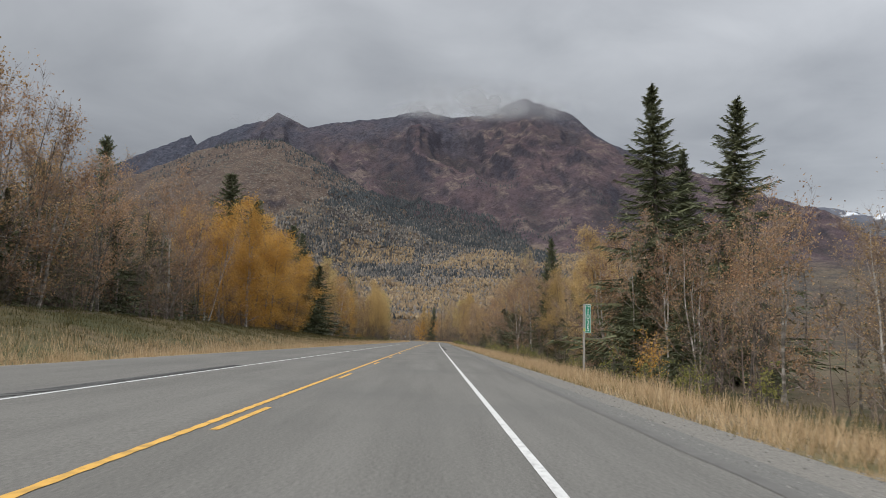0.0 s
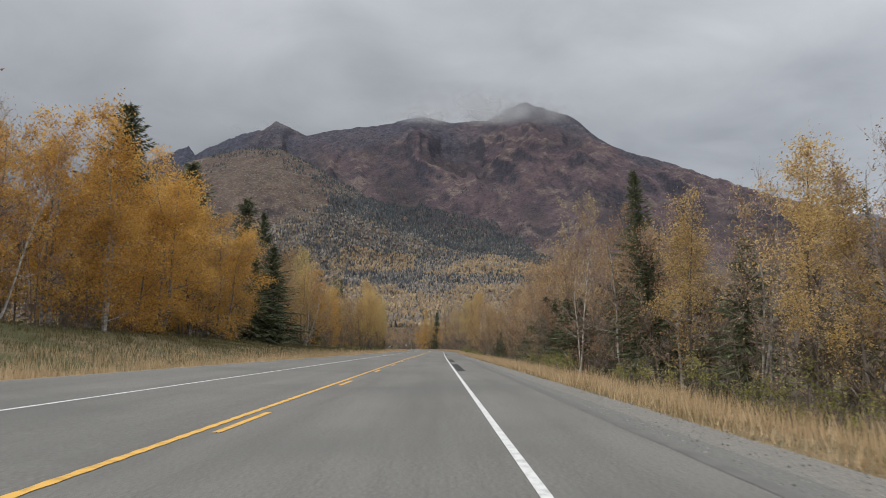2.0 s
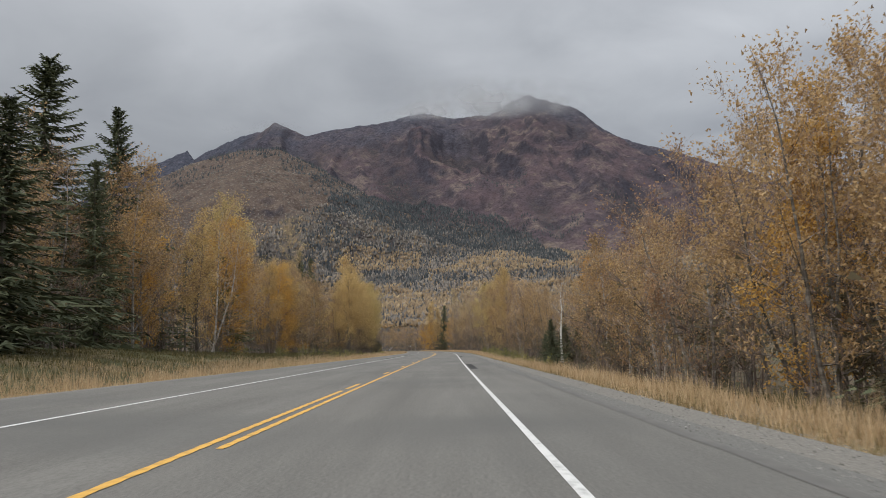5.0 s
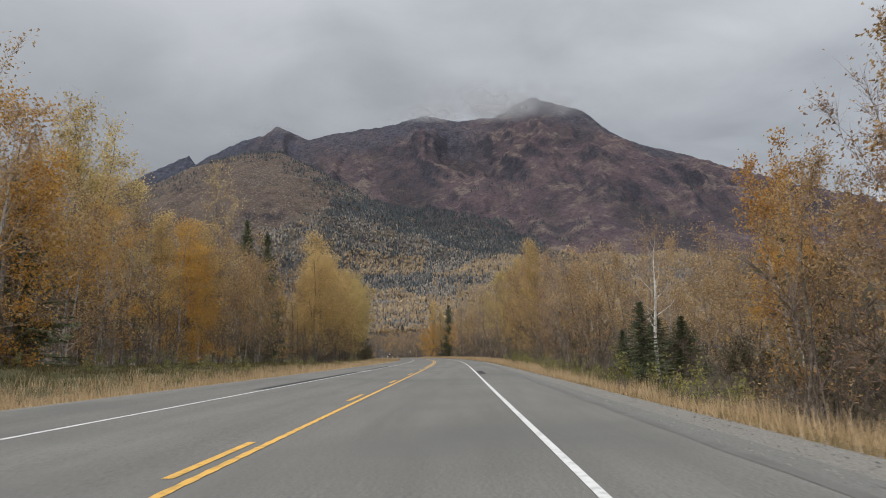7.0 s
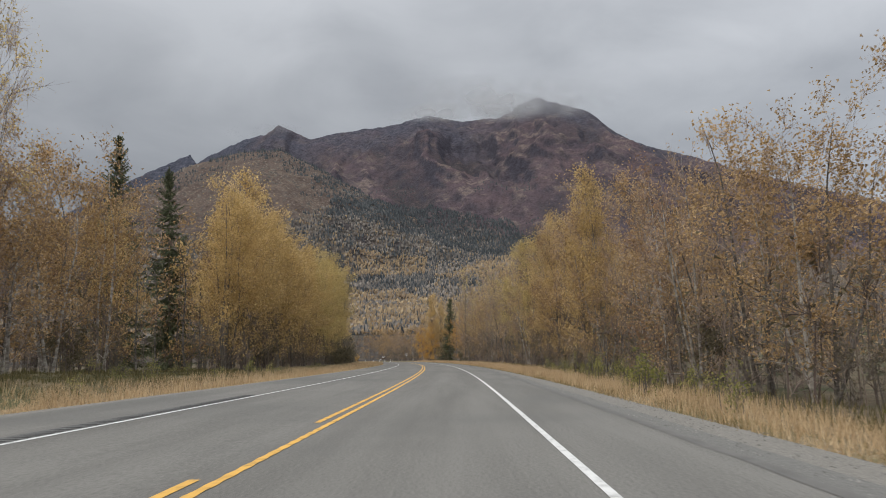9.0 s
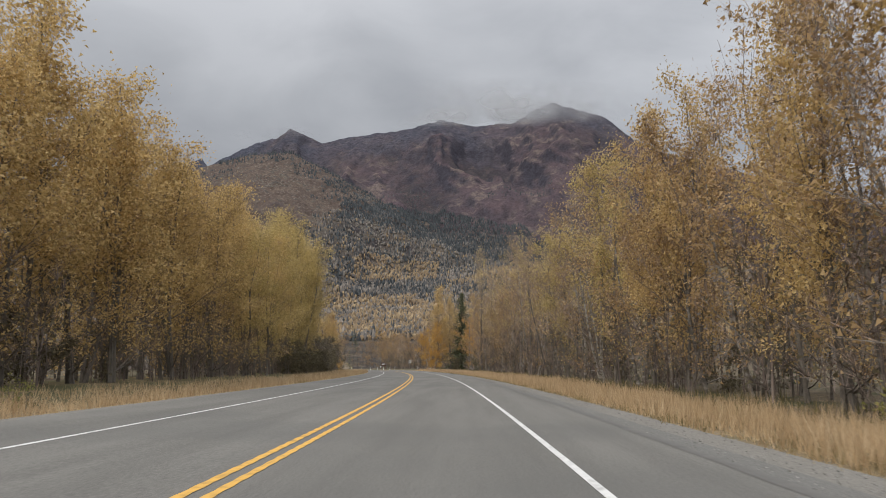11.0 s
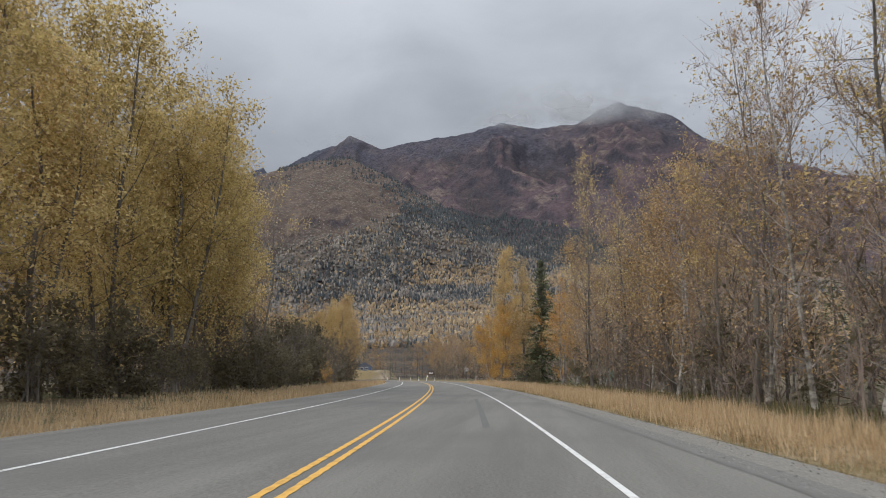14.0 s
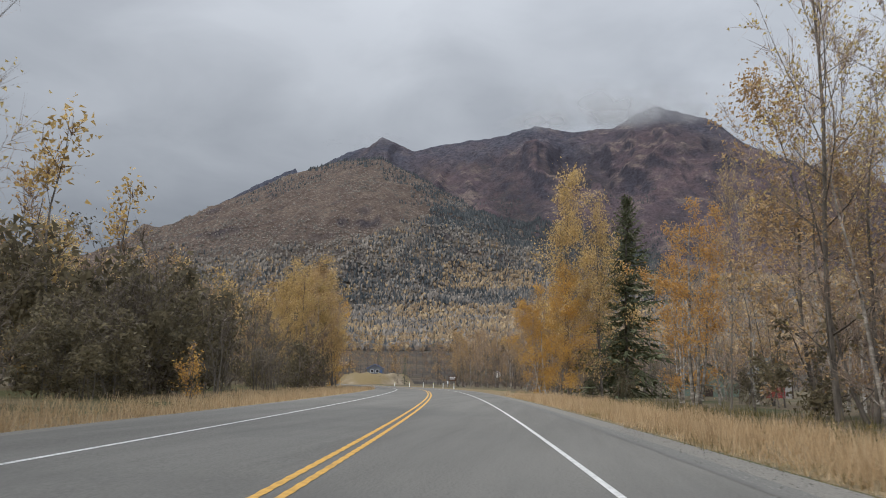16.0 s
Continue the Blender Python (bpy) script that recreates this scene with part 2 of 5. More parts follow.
def along(s, l):
    """World x and y of the place s metres along the road and l to the right of its centre."""
    a = np.interp(s, S_ALL, TURN)
    return np.interp(s, S_ALL, ROAD_X) + l * np.cos(a), np.interp(s, S_ALL, ROAD_Y) + l * np.sin(a)


def left_edge(s):
    return -np.interp(s, [0, 60, 120, 200, 300, 420], [8.0, 7.6, 7.1, 6.5, 6.1, 5.8])


RIGHT_EDGE = 5.5
GRAVEL_EDGE = 6.12


def road_z(l):
    """The far lane rises gently away from the centre."""
    return 0.028 * np.maximum(-np.asarray(l, float), 0)


def ground_z(s, l):
    """Height of the land beside the road."""
    s, l = np.asarray(s, float), np.asarray(l, float)
    floor_r = np.interp(s, [0, 60, 150, 190, 215, 240, 280, 330, 420, 520], [-1.5, -1.3, -1.5, -2.2, -2.6, -1.2, -0.9, -0.5, -0.3, 0.0])
    bank_l = np.interp(s, [0, 90, 150, 220, 300, 420, 520], [2.9, 2.6, 2.0, 1.0, 0.45, 0.3, 0.5])
    r = l - GRAVEL_EDGE
    right = np.where(r < 9, floor_r * (np.clip(r, 0, 9) / 9) ** 1.2, floor_r)
    q = left_edge(s) - 0.4 - l
    brow = road_z(left_edge(s)) - 0.03
    left = np.where(q < 3.0, brow - 0.15 * np.clip(q, 0, 3) / 3, brow - 0.15 + (bank_l + 0.15 - brow) * np.clip((q - 3.0) / 14.0, 0, 1) ** 1.1)
    z = np.where(r > 0, right, np.where(q > 0, left, road_z(l) - 0.10))
    off = np.clip((np.maximum(r, q) - 0.5) / 6, 0, 1)
    bumps = 0.10 * np.sin(s * 0.31 + l * 0.17) * np.sin(l * 0.43 - s * 0.11) + 0.05 * np.sin(s * 1.3 + l) * np.sin(l * 1.7)
    return z + off * bumps - 0.08 * (np.maximum(r, q) > 0) * np.clip(1.6 - np.maximum(r, q), 0.25, 1)


def spot(s, l):
    x, y = along(s, l)
    return Vector((float(x), float(y), float(ground_z(s, l))))


# ---- mesh helpers ----


def mesh_of(name, verts, faces, mats, index=None, smooth=False):
    me = bpy.data.meshes.new(name)
    me.from_pydata(verts if isinstance(verts, list) else verts.tolist(), [], faces if isinstance(faces, list) else faces.tolist())
    for m in mats:
        me.materials.append(m)
    if index is not None:
        me.polygons.foreach_set("material_index", np.asarray(index, np.int32))
    if smooth:
        me.polygons.foreach_set("use_smooth", np.ones(len(me.polygons), bool))
    me.update()
    return me


def part(name, me, parent, label="", m=None):
    ob = new(name, me)
    ob.parent = parent
    if m is not None:
        ob.matrix_basis = m
    return tagged(ob, label)


def grid_faces(rows, cols):
    i = np.arange(rows * cols).reshape(rows, cols)
    return np.stack([i[:-1, :-1], i[:-1, 1:], i[1:, 1:], i[1:, :-1]], -1).reshape(-1, 4)


def ribbon(name, s0, s1, l0, l1, z, mat, step=2.0, thick=0.0):
    """A strip along the road between two sides, each a number or a function of s; thick adds a skirt that goes down."""
    s = np.linspace(s0, s1, max(2, int(round((s1 - s0) / step)) + 1))
    a = l0(s) if callable(l0) else np.full_like(s, l0)
    b = l1(s) if callable(l1) else np.full_like(s, l1)
    cols = []
    if thick:
        cols.append((a - 0.06, z - thick))
    cols += [(a, z)] + ([(np.zeros_like(s), z)] if np.all(a < 0) and np.all(b > 0) else []) + [(b, z)]
    if thick:
        cols.append((b + 0.06, z - thick))
    v = np.stack([np.stack([*along(s, l), road_z(l) + zz], -1) for l, zz in cols], 1).reshape(-1, 3)
    return mesh_of(name, v, grid_faces(len(s), len(cols)), [mat])


def box_bm(bm, x0, x1, y0, y1, z0, z1):
    v = [bm.verts.new(p) for p in ((x0, y0, z0), (x1, y0, z0), (x1, y1, z0), (x0, y1, z0), (x0, y0, z1), (x1, y0, z1), (x1, y1, z1), (x0, y1, z1))]
    for f in ((3, 2, 1, 0), (4, 5, 6, 7), (0, 1, 5, 4), (1, 2, 6, 5), (2, 3, 7, 6), (3, 0, 4, 7)):
        bm.faces.new([v[i] for i in f])


def bm_mesh(name, bm, mat, bevel=0.0):
    if bevel:
        bmesh.ops.bevel(bm, geom=bm.edges[:], offset=bevel, segments=2, affect="EDGES")
    me = bpy.data.meshes.new(name)
    bm.to_mesh(me)
    bm.free()
    me.materials.append(mat)
    return me


def box_mesh(name, x0, x1, y0, y1, z0, z1, mat, bevel=0.0):
    bm = bmesh.new()
    box_bm(bm, x0, x1, y0, y1, z0, z1)
    return bm_mesh(name, bm, mat, bevel)


def text_mesh(name, words, size, mat, depth=0.002):
    cu = bpy.data.curves.new(name, "FONT")
    cu.body, cu.size, cu.align_x, cu.align_y, cu.extrude = words, size, "CENTER", "CENTER", depth
    ob = bpy.data.objects.new(name, cu)
    me = bpy.data.meshes.new_from_object(ob)
    bpy.data.objects.remove(ob)
    me.materials.clear()
    me.materials.append(mat)
    return me


# ---- land ----
rng = np.random.default_rng(7)
gs = np.concatenate([[-880, -600, -400, -250], np.arange(-150, -20, 10.0), np.arange(-20, 520, 2.5), np.arange(520, 700, 8.0)])
gl = np.concatenate([[-900, -420, -260, -160, -100, -70, -50, -40], np.arange(-34, -6.4, 1.0), [-6.0, 0.0, 5.6], np.arange(GRAVEL_EDGE - 0.1, 26, 0.9), [30, 40, 55, 75, 110, 170, 280, 420, 900]])
SS, LL = np.meshgrid(gs, gl, indexing="ij")
GX, GY = along(SS, LL)
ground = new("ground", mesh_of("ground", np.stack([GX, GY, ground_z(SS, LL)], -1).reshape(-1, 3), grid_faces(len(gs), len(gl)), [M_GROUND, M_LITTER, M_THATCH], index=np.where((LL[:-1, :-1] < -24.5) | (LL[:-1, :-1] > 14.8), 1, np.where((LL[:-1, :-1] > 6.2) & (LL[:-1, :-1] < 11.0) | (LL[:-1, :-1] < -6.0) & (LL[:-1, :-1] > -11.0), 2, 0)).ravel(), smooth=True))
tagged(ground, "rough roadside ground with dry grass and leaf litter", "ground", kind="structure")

S0, S1 = -40.0, 690.0
road = new("road", ribbon("road", S0, S1, left_edge, RIGHT_EDGE, 0.0, M_ASPHALT, thick=0.14))
tagged(road, "grey worn two-lane asphalt highway with wide shoulders", "road", kind="structure")
shoulder = new("road_shoulder", ribbon("road_shoulder", S0, S1, RIGHT_EDGE + 0.002, GRAVEL_EDGE - 0.2, -0.004, M_SHOULDER, thick=0.12))
tagged(shoulder, "rough pale asphalt strip at the edge of the highway", "road shoulder", kind="structure")
verge = new("gravel_verge", ribbon("gravel_verge", S0, S1, GRAVEL_EDGE - 0.22, GRAVEL_EDGE + 0.5, -0.025, M_GRAVEL, thick=0.12))
tagged(verge, "loose grey gravel along the edge of the asphalt", "gravel", kind="structure")
verge_l = new("gravel_verge", ribbon("gravel_verge_left", S0, S1, lambda s: left_edge(s) - 0.55, lambda s: left_edge(s) + 0.01, -0.03, M_GRAVEL, thick=0.10))
tagged(verge_l, "thin strip of grey gravel beside the far shoulder", "gravel", kind="structure")
LANE = 3.66
edge_r = tagged(new("edge_line", ribbon("edge_line", S0, S1, LANE - 0.048, LANE + 0.048, 0.005, M_WHITE)), "solid white painted edge line on the asphalt", "road marking", "painted road lines")
edge_l = tagged(new("edge_line", ribbon("edge_line_far", S0, S1, -LANE - 0.048, -LANE + 0.048, 0.005, M_WHITE)), "solid white painted edge line on the asphalt", "road marking", "painted road lines")
PASS_SWAP, PASS_END = 140.0, 236.0
for name, a, b, l in (("centre_line", S0, PASS_SWAP, -0.13), ("centre_line", PASS_SWAP - 12, S1, 0.13), ("centre_line", PASS_END, S1, -0.13)):
    tagged(new(name, ribbon(name, a, b, lambda q: l - 0.054 - 0.008 * np.sin(q * 10.1), lambda q: l + 0.054 + 0.008 * np.sin(q * 10.1 + 0.6), 0.006, M_YELLOW, step=0.156)), "solid yellow painted centre line", "road marking", "painted road lines")
DASH_PHASE = 5.37
for k in range(-3, 20):
    a = DASH_PHASE + 12.192 * k + (1.5 if k > 10 else 0.0)
    l = 0.13 if a < PASS_SWAP - 12 else -0.13
    if PASS_SWAP - 14 < a < PASS_SWAP - 2 or a > PASS_END - 3:
        continue
    part("lane_dash", ribbon("lane_dash", a, a + 3.05, l - 0.055, l + 0.055, 0.006, M_YELLOW, step=1.5), road)
GROOVE = mesh_of("groove", [(x, y, z) for y, z in ((-0.075, 0.0), (-0.03, 0.005), (0.03, 0.005), (0.075, 0.0)) for x in (-0.18, 0.18)], [(0, 1, 3, 2), (2, 3, 5, 4), (4, 5, 7, 6)], [M_GROOVE])


def rumble(a, b, side):
    """A worn milled patch; dark raised strips carry its cross grooves' shade and dirt as colour."""
    c = side * (LANE + 0.29)
    patch = new("rumble_strip", ribbon("rumble_strip", a, b, c - 0.21, c + 0.21, 0.003, M_RUMBLE, step=1.0))
    tagged(patch, "dark milled rumble strip with cross grooves beside the edge line", "rumble strip", "rumble strips")
    n = int((b - a) / 0.31)
    s = a + (np.arange(n) + 0.5) * 0.31
    for k in range(n):
        x, y = along(s[k], c)
        part("groove", GROOVE, patch, m=Matrix.Translation((float(x), float(y), float(road_z(c)) + 0.004)) @ Matrix.Rotation(float(np.interp(s[k], S_ALL, TURN)), 4, "Z"))


for a, b, side in ((2.0, 23.0, -1), (80.0, 95.0, 1), (102.5, 116.0, 1), (158.0, 170.0, 1), (211.5, 219.5, 1), (196, 222, -1), (228, 246, -1)):
    rumble(a, b, side)
for a, b, l, w in ((-20, 330, 5.43, 0.085), (330, 600, 5.47, 0.06)):
    tagged(new("seal_strip", ribbon("seal_strip", a, b, lambda q: l - w - 0.02 * np.sin(q * 1.7) * np.sin(q * 0.43), lambda q: l + w + 0.02 * np.sin(q * 2.3 + 1) * np.sin(q * 0.61), 0.004, M_SEAL, step=0.5)), "dark sealed joint between lane and shoulder", "road joint", kind="structure")


s = np.linspace(372, 394, 20)
skid_l = np.interp(s, [372, 380, 394], [2.45, 2.52, 2.7])
v = np.stack([np.stack([*along(s, skid_l + q), np.full_like(s, 0.004)], -1) for q in (-0.09, 0.09)], 1).reshape(-1, 3)
tagged(new("tar_streak", mesh_of("tar_streak", v, grid_faces(20, 2), [M_RUMBLE])), "faint dark tar streak along the lane", "road mark", kind="structure")


def blades(name, count, s0, s1, pick, size, width, mat, label):
    s = rng.uniform(s0, s1, count)
    l = pick(s)
    x, y = along(s, l)
    z = ground_z(s, l) - 0.03
    clump = 0.65 + 0.5 * np.clip(np.sin(s * 0.9 + 2 * np.sin(l * 1.3)) * np.sin(l * 1.1 + s * 0.23), -0.7, 1)
    h = rng.uniform(*size, count) * clump
    a = rng.uniform(0, 2 * math.pi, count)
    w = rng.uniform(*width, count) / 2
    lean = rng.uniform(0.05, 0.5, count) * h
    b = rng.uniform(0, 2 * math.pi, count)
    v = np.empty((count, 3, 3))
    v[:, 0] = np.stack([x - w * np.cos(a), y - w * np.sin(a), z], -1)
    v[:, 1] = np.stack([x + w * np.cos(a), y + w * np.sin(a), z], -1)
    v[:, 2] = np.stack([x + lean * np.cos(b), y + lean * np.sin(b), z + h], -1)
    ob = new(name, mesh_of(name, v.reshape(-1, 3), np.arange(count * 3).reshape(-1, 3), [mat]))
    return tagged(ob, label, "grass", kind="stuff")


blades("verge_grass", 105000, -5, 480, lambda s: GRAVEL_EDGE + 0.75 + 5.4 * rng.beta(1.2, 1.6, len(s)), (0.35, 0.78), (0.010, 0.026), M_STRAW, "tall dry straw-coloured grass along the gravel edge")
blades("verge_grass", 60000, 270, 475, lambda s: GRAVEL_EDGE + 0.9 + 5.0 * rng.beta(1.2, 1.4, len(s)), (0.35, 0.75), (0.012, 0.028), M_STRAW, "dense pale straw-coloured grass along the bend")
blades("verge_grass", 105000, 8, 520, lambda s: left_edge(s) - 0.7 - 9 * rng.beta(1.0, 2.0, len(s)), (0.30, 0.70), (0.014, 0.032), M_STRAW, "tall dry straw-coloured grass on the wide verge")
blades("meadow_grass", 85000, 8, 300, lambda s: left_edge(s) - 3.5 - 15 * rng.beta(1.4, 1.0, len(s)), (0.2, 0.5), (0.02, 0.05), M_GREENGRASS, "fading green and brown grass on the wooded bank")
blades("forest_grass", 25000, 0, 470, lambda s: GRAVEL_EDGE + 4 + 8 * rng.random(len(s)), (0.3, 0.8), (0.03, 0.06), M_GREENGRASS, "rank green and brown undergrowth at the wood's edge")
blades("short_grass", 60000, -2, 430, lambda s: GRAVEL_EDGE + 0.30 + 2.2 * rng.beta(1.4, 1.4, len(s)), (0.08, 0.30), (0.014, 0.03), M_MIXGRASS, "short green and brown grass growing into the gravel")
# stones on the gravel
count = 22000
s = rng.uniform(-2, 430, count)
l = GRAVEL_EDGE + rng.uniform(-0.55, 0.6, count)
x, y = along(s, l)
r = rng.uniform(0.008, 0.022, count)
shape = np.array([(1, 0, 0), (-0.5, 0.87, 0), (-0.5, -0.87, 0), (0, 0, 0.9)], float)
v = shape[None] * r[:, None, None] * rng.uniform(0.6, 1.3, (count, 4, 1)) + np.stack([x, y, np.where(l < GRAVEL_EDGE - 0.21, -0.005, -0.024)], -1)[:, None]
f = np.arange(count)[:, None, None] * 4 + np.array([(0, 1, 3), (1, 2, 3), (2, 0, 3)])[None]
tagged(new("gravel_stones", mesh_of("gravel_stones", v.reshape(-1, 3), f.reshape(-1, 3), [M_STONE])), "loose grey stones scattered along the verge", "gravel", kind="stuff")

# ---- the mountain and the valley's far side ----
CREST_X = [-3600, -2500, -2077, -1752, -1560, -1398, -1345, -1290, -1139, -981, -870, -800, -740, -652, -470, -241, -99, 73, 245, 356, 427, 523, 657, 768, 860, 965, 1098, 1194, 1309, 1420, 1900, 2600, 3600]
CREST_Y = [4500, 4450, 4363, 4422, 4224, 4301, 4255, 4200, 4061, 3905, 3830, 3793, 3790, 3788, 3802, 3797, 3790, 3792, 3789, 3761, 3757, 3731, 3686, 3650, 3650, 3660, 3687, 3597, 3506, 3350, 3100, 3000, 2900]
CREST_Z = [420, 600, 835, 1030, 1030, 1130, 1066, 1078, 1090, 1094, 1090, 1128, 1092, 1048, 1091, 1115, 1162, 1127, 1138, 1200, 1226, 1186, 1128, 1008, 962, 928, 907, 834, 761, 660, 430, 330, 300]
HILL = [(-1500, 2650, 400), (-1333, 2789, 495), (-1170, 2951, 590), (-1018, 2952, 659), (-865, 2943, 723), (-734, 2938, 752), (-609, 2888, 741), (-486, 2797, 649), (-367, 2706, 558), (-250, 2564, 470), (-120, 2430, 345)]


def wavy(x, y, scale, seed, octaves=4, ridged=False):
    """Value noise over arrays, about -1 to 1."""
    total, amp, norm = np.zeros_like(x, dtype=float), 1.0, 0.0
    table = np.random.default_rng(seed).uniform(-1, 1, (256, 256))
    for o in range(octaves):
        u, v = x / scale * 2**o + 17.3 * o, y / scale * 2**o + 9.1 * o
        i, j = np.floor(u).astype(int), np.floor(v).astype(int)
        a, b = u - i, v - j
        a, b = a * a * (3 - 2 * a), b * b * (3 - 2 * b)
        g = lambda p, q: table[p % 256, q % 256]
        w = (g(i, j) * (1 - a) + g(i + 1, j) * a) * (1 - b) + (g(i, j + 1) * (1 - a) + g(i + 1, j + 1) * a) * b
        total += amp * ((1 - 2 * np.abs(w)) if ridged else w)
        norm += amp
        amp *= 0.5
    return total / norm


def crest_share(x, y):
    """How far up the main slope a place lies, 0 at its foot and 1 at the crest, and the foot's distance."""
    foot = 2560 + 120 * wavy(x, y * 0, 600, 5, 2)
    return (y - foot) / (np.interp(x, CREST_X, CREST_Y) - foot), foot


def hill_z(x, y):
    """The nearer brown hill and its spur."""
    hill = np.full_like(x, -500.0, dtype=float)
    for (x0, y0, z0), (x1, y1, z1) in zip(HILL[:-1], HILL[1:]):
        dx, dy = x1 - x0, y1 - y0
        t = np.clip(((x - x0) * dx + (y - y0) * dy) / (dx * dx + dy * dy), 0, 1)
        d = np.hypot(x - x0 - t * dx, y - y0 - t * dy)
        hill = np.maximum(hill, z0 + t * (z1 - z0) - 0.60 * (np.sqrt(d * d + 30**2) - 30))
    return hill + np.clip((745 - hill) / 260, 0.1, 1) * (40 * (wavy(x + 40 * wavy(x, y, 150, 24, 2), y * 0.7, 190, 21, 5, True) - 0.7) + 14 * wavy(x, y, 55, 23, 4, True))


def slope_z(x, y):
    """The mountain without the hill: a rising foot, ribs and gullies along the fall line, cliffs under the crest."""
    base = np.interp(y, [430, 700, 1283, 1800, 2070, 2410, 2830, 3300], [-5, -2, 38, 112, 195, 275, 330, 400]) * (1 + 0.10 * wavy(x, y, 500, 3, 3)) + np.clip((y - 1250) / 500, 0, 1) * 9 * wavy(x, y, 130, 27, 3, True)
    yc, zc = np.interp(x, CREST_X, CREST_Y), np.interp(x, CREST_X, CREST_Z) * np.interp(x, [-1000, 300], [0.992, 0.982])
    u, foot = crest_share(x, y)
    zf = np.interp(foot, [2070, 2410, 2830], [195, 275, 330])
    z = np.where(u > 0, zf + (zc - zf) * np.clip(u, 0, 1) ** np.interp(x, [-1500, -900], [2.2, 1.12]), base)
    z = np.where(u > 1, zc - (y - yc) * 0.55, z)
    inner = np.clip(u, 0, 1) * np.clip(1.08 - u, 0, 1) * 2.6 * np.clip((1.03 - u) / 0.28, 0, 1) * np.interp(x, [-1300, -850], [0.12, 1])
    z = z + inner * (112 * wavy(x + 0.15 * y + 110 * wavy(x, y, 300, 12, 3), y * 0.42, 290, 11, 5, True) + 40 * wavy(x, y, 120, 13, 4) + 40 * wavy(x + 0.1 * y + 20 * wavy(x, y, 90, 18, 2), y * 0.30, 85, 14, 4, True))
    return z + np.clip(u * 2 - 0.9, 0, 1) * np.clip(5.6 - 5.2 * u, 0.25, 1.4) * (15 * wavy(x, y * 0.5, 60, 15, 4, True) + 10 * wavy(x + 0.3 * y, y * 0.6, 34, 16, 2, True))


def mountain_z(x, y):
    z, hill = slope_z(x, y), hill_z(x, y)
    k = 30.0
    return np.maximum(z, hill) + k * 0.25 * np.clip(1 - np.abs(z - hill) / k, 0, 1) ** 2


mx = np.concatenate([np.arange(-3600, -2200, 70.0), np.arange(-2200, 1700, 11.0), np.arange(1700, 3601, 70.0)])
my = np.concatenate([np.arange(430, 1300, 40.0), np.arange(1300, 2300, 20.0), np.arange(2300, 3860, 11.0), np.arange(3860, 4500, 22.0), [4600, 4750, 4900]])
MX, MY = np.meshgrid(mx, my)
MZ = mountain_z(MX, MY)
# what covers the ground: bare rock near the crest and on cliffs, dry grass on the hill; gullies are darker
SHARE, _ = crest_share(MX, MY)
ON_HILL = np.clip((hill_z(MX, MY) - slope_z(MX, MY)) / 40 + 0.5, 0, 1)
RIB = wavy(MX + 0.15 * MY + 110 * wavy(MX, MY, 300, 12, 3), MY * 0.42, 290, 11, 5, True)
ROCK = 0.85 * np.clip((SHARE - 0.70 + 0.30 * wavy(MX, MY, 200, 51, 4) - 0.12 * RIB) / 0.34, 0, 1)
ROCK = np.maximum(ROCK, np.clip((-820 - MX) / 120, 0, 1) * (SHARE > 0.3)) * (1 - ON_HILL)
WOODED = np.clip((np.interp(MX, [-900, -500, -320, 100, 300, 420], [280, 320, 430, 430, 330, 250]) - MZ) / 90 + 0.5, 0, 1)
GULLY = np.clip(0.5 - 1.6 * RIB + 0.8 * wavy(MX, MY, 110, 52, 3), 0, 1) * (1 - ROCK) * (1 - 0.6 * ON_HILL)

M_MOUNTAIN = bpy.data.materials.new("mountain slopes")
M_MOUNTAIN.use_nodes = True
mn, ml = M_MOUNTAIN.node_tree.nodes, M_MOUNTAIN.node_tree.links
mn.clear()


def mnode(kind, links=(), **values):
    n = mn.new(kind)
    for key, v in values.items():
        n.inputs[key].default_value = v
    for key, out in links:
        ml.new(out, n.inputs[key])
    return n


def mmath(op, a, b):
    n = mn.new("ShaderNodeMath")
    n.operation = op
    for i, v in enumerate((a, b)):
        if isinstance(v, (int, float)):
            n.inputs[i].default_value = v
        else:
            ml.new(v, n.inputs[i])
    return n.outputs[0]


def mmix(fac, a, b):
    n = mn.new("ShaderNodeMix")
    n.data_type = "RGBA"
    ml.new(fac, n.inputs[0])
    for i, v in ((6, a), (7, b)):
        if isinstance(v, tuple):
            n.inputs[i].default_value = (*v, 1)
        else:
            ml.new(v, n.inputs[i])
    return n.outputs[2]


def mgate(value, lo, hi):
    n = mnode("ShaderNodeMapRange")
    n.inputs[1].default_value, n.inputs[2].default_value = lo, hi
    ml.new(value, n.inputs[0])
    return n.outputs[0]


mgeo = mn.new("ShaderNodeNewGeometry")
n_big = mnode("ShaderNodeTexNoise", [("Vector", mgeo.outputs["Position"])], Scale=0.005, Detail=7.0, Roughness=0.6)
n_mid = mnode("ShaderNodeTexNoise", [("Vector", mgeo.outputs["Position"])], Scale=0.014, Detail=9.0, Roughness=0.68)
n_small = mnode("ShaderNodeTexNoise", [("Vector", mgeo.outputs["Position"])], Scale=0.05, Detail=7.0, Roughness=0.72)
n_fine = mnode("ShaderNodeTexNoise", [("Vector", mgeo.outputs["Position"])], Scale=0.13, Detail=5.0, Roughness=0.7)


def cover(name):
    n = mn.new("ShaderNodeAttribute")
    n.attribute_name = name
    return n.outputs["Fac"]


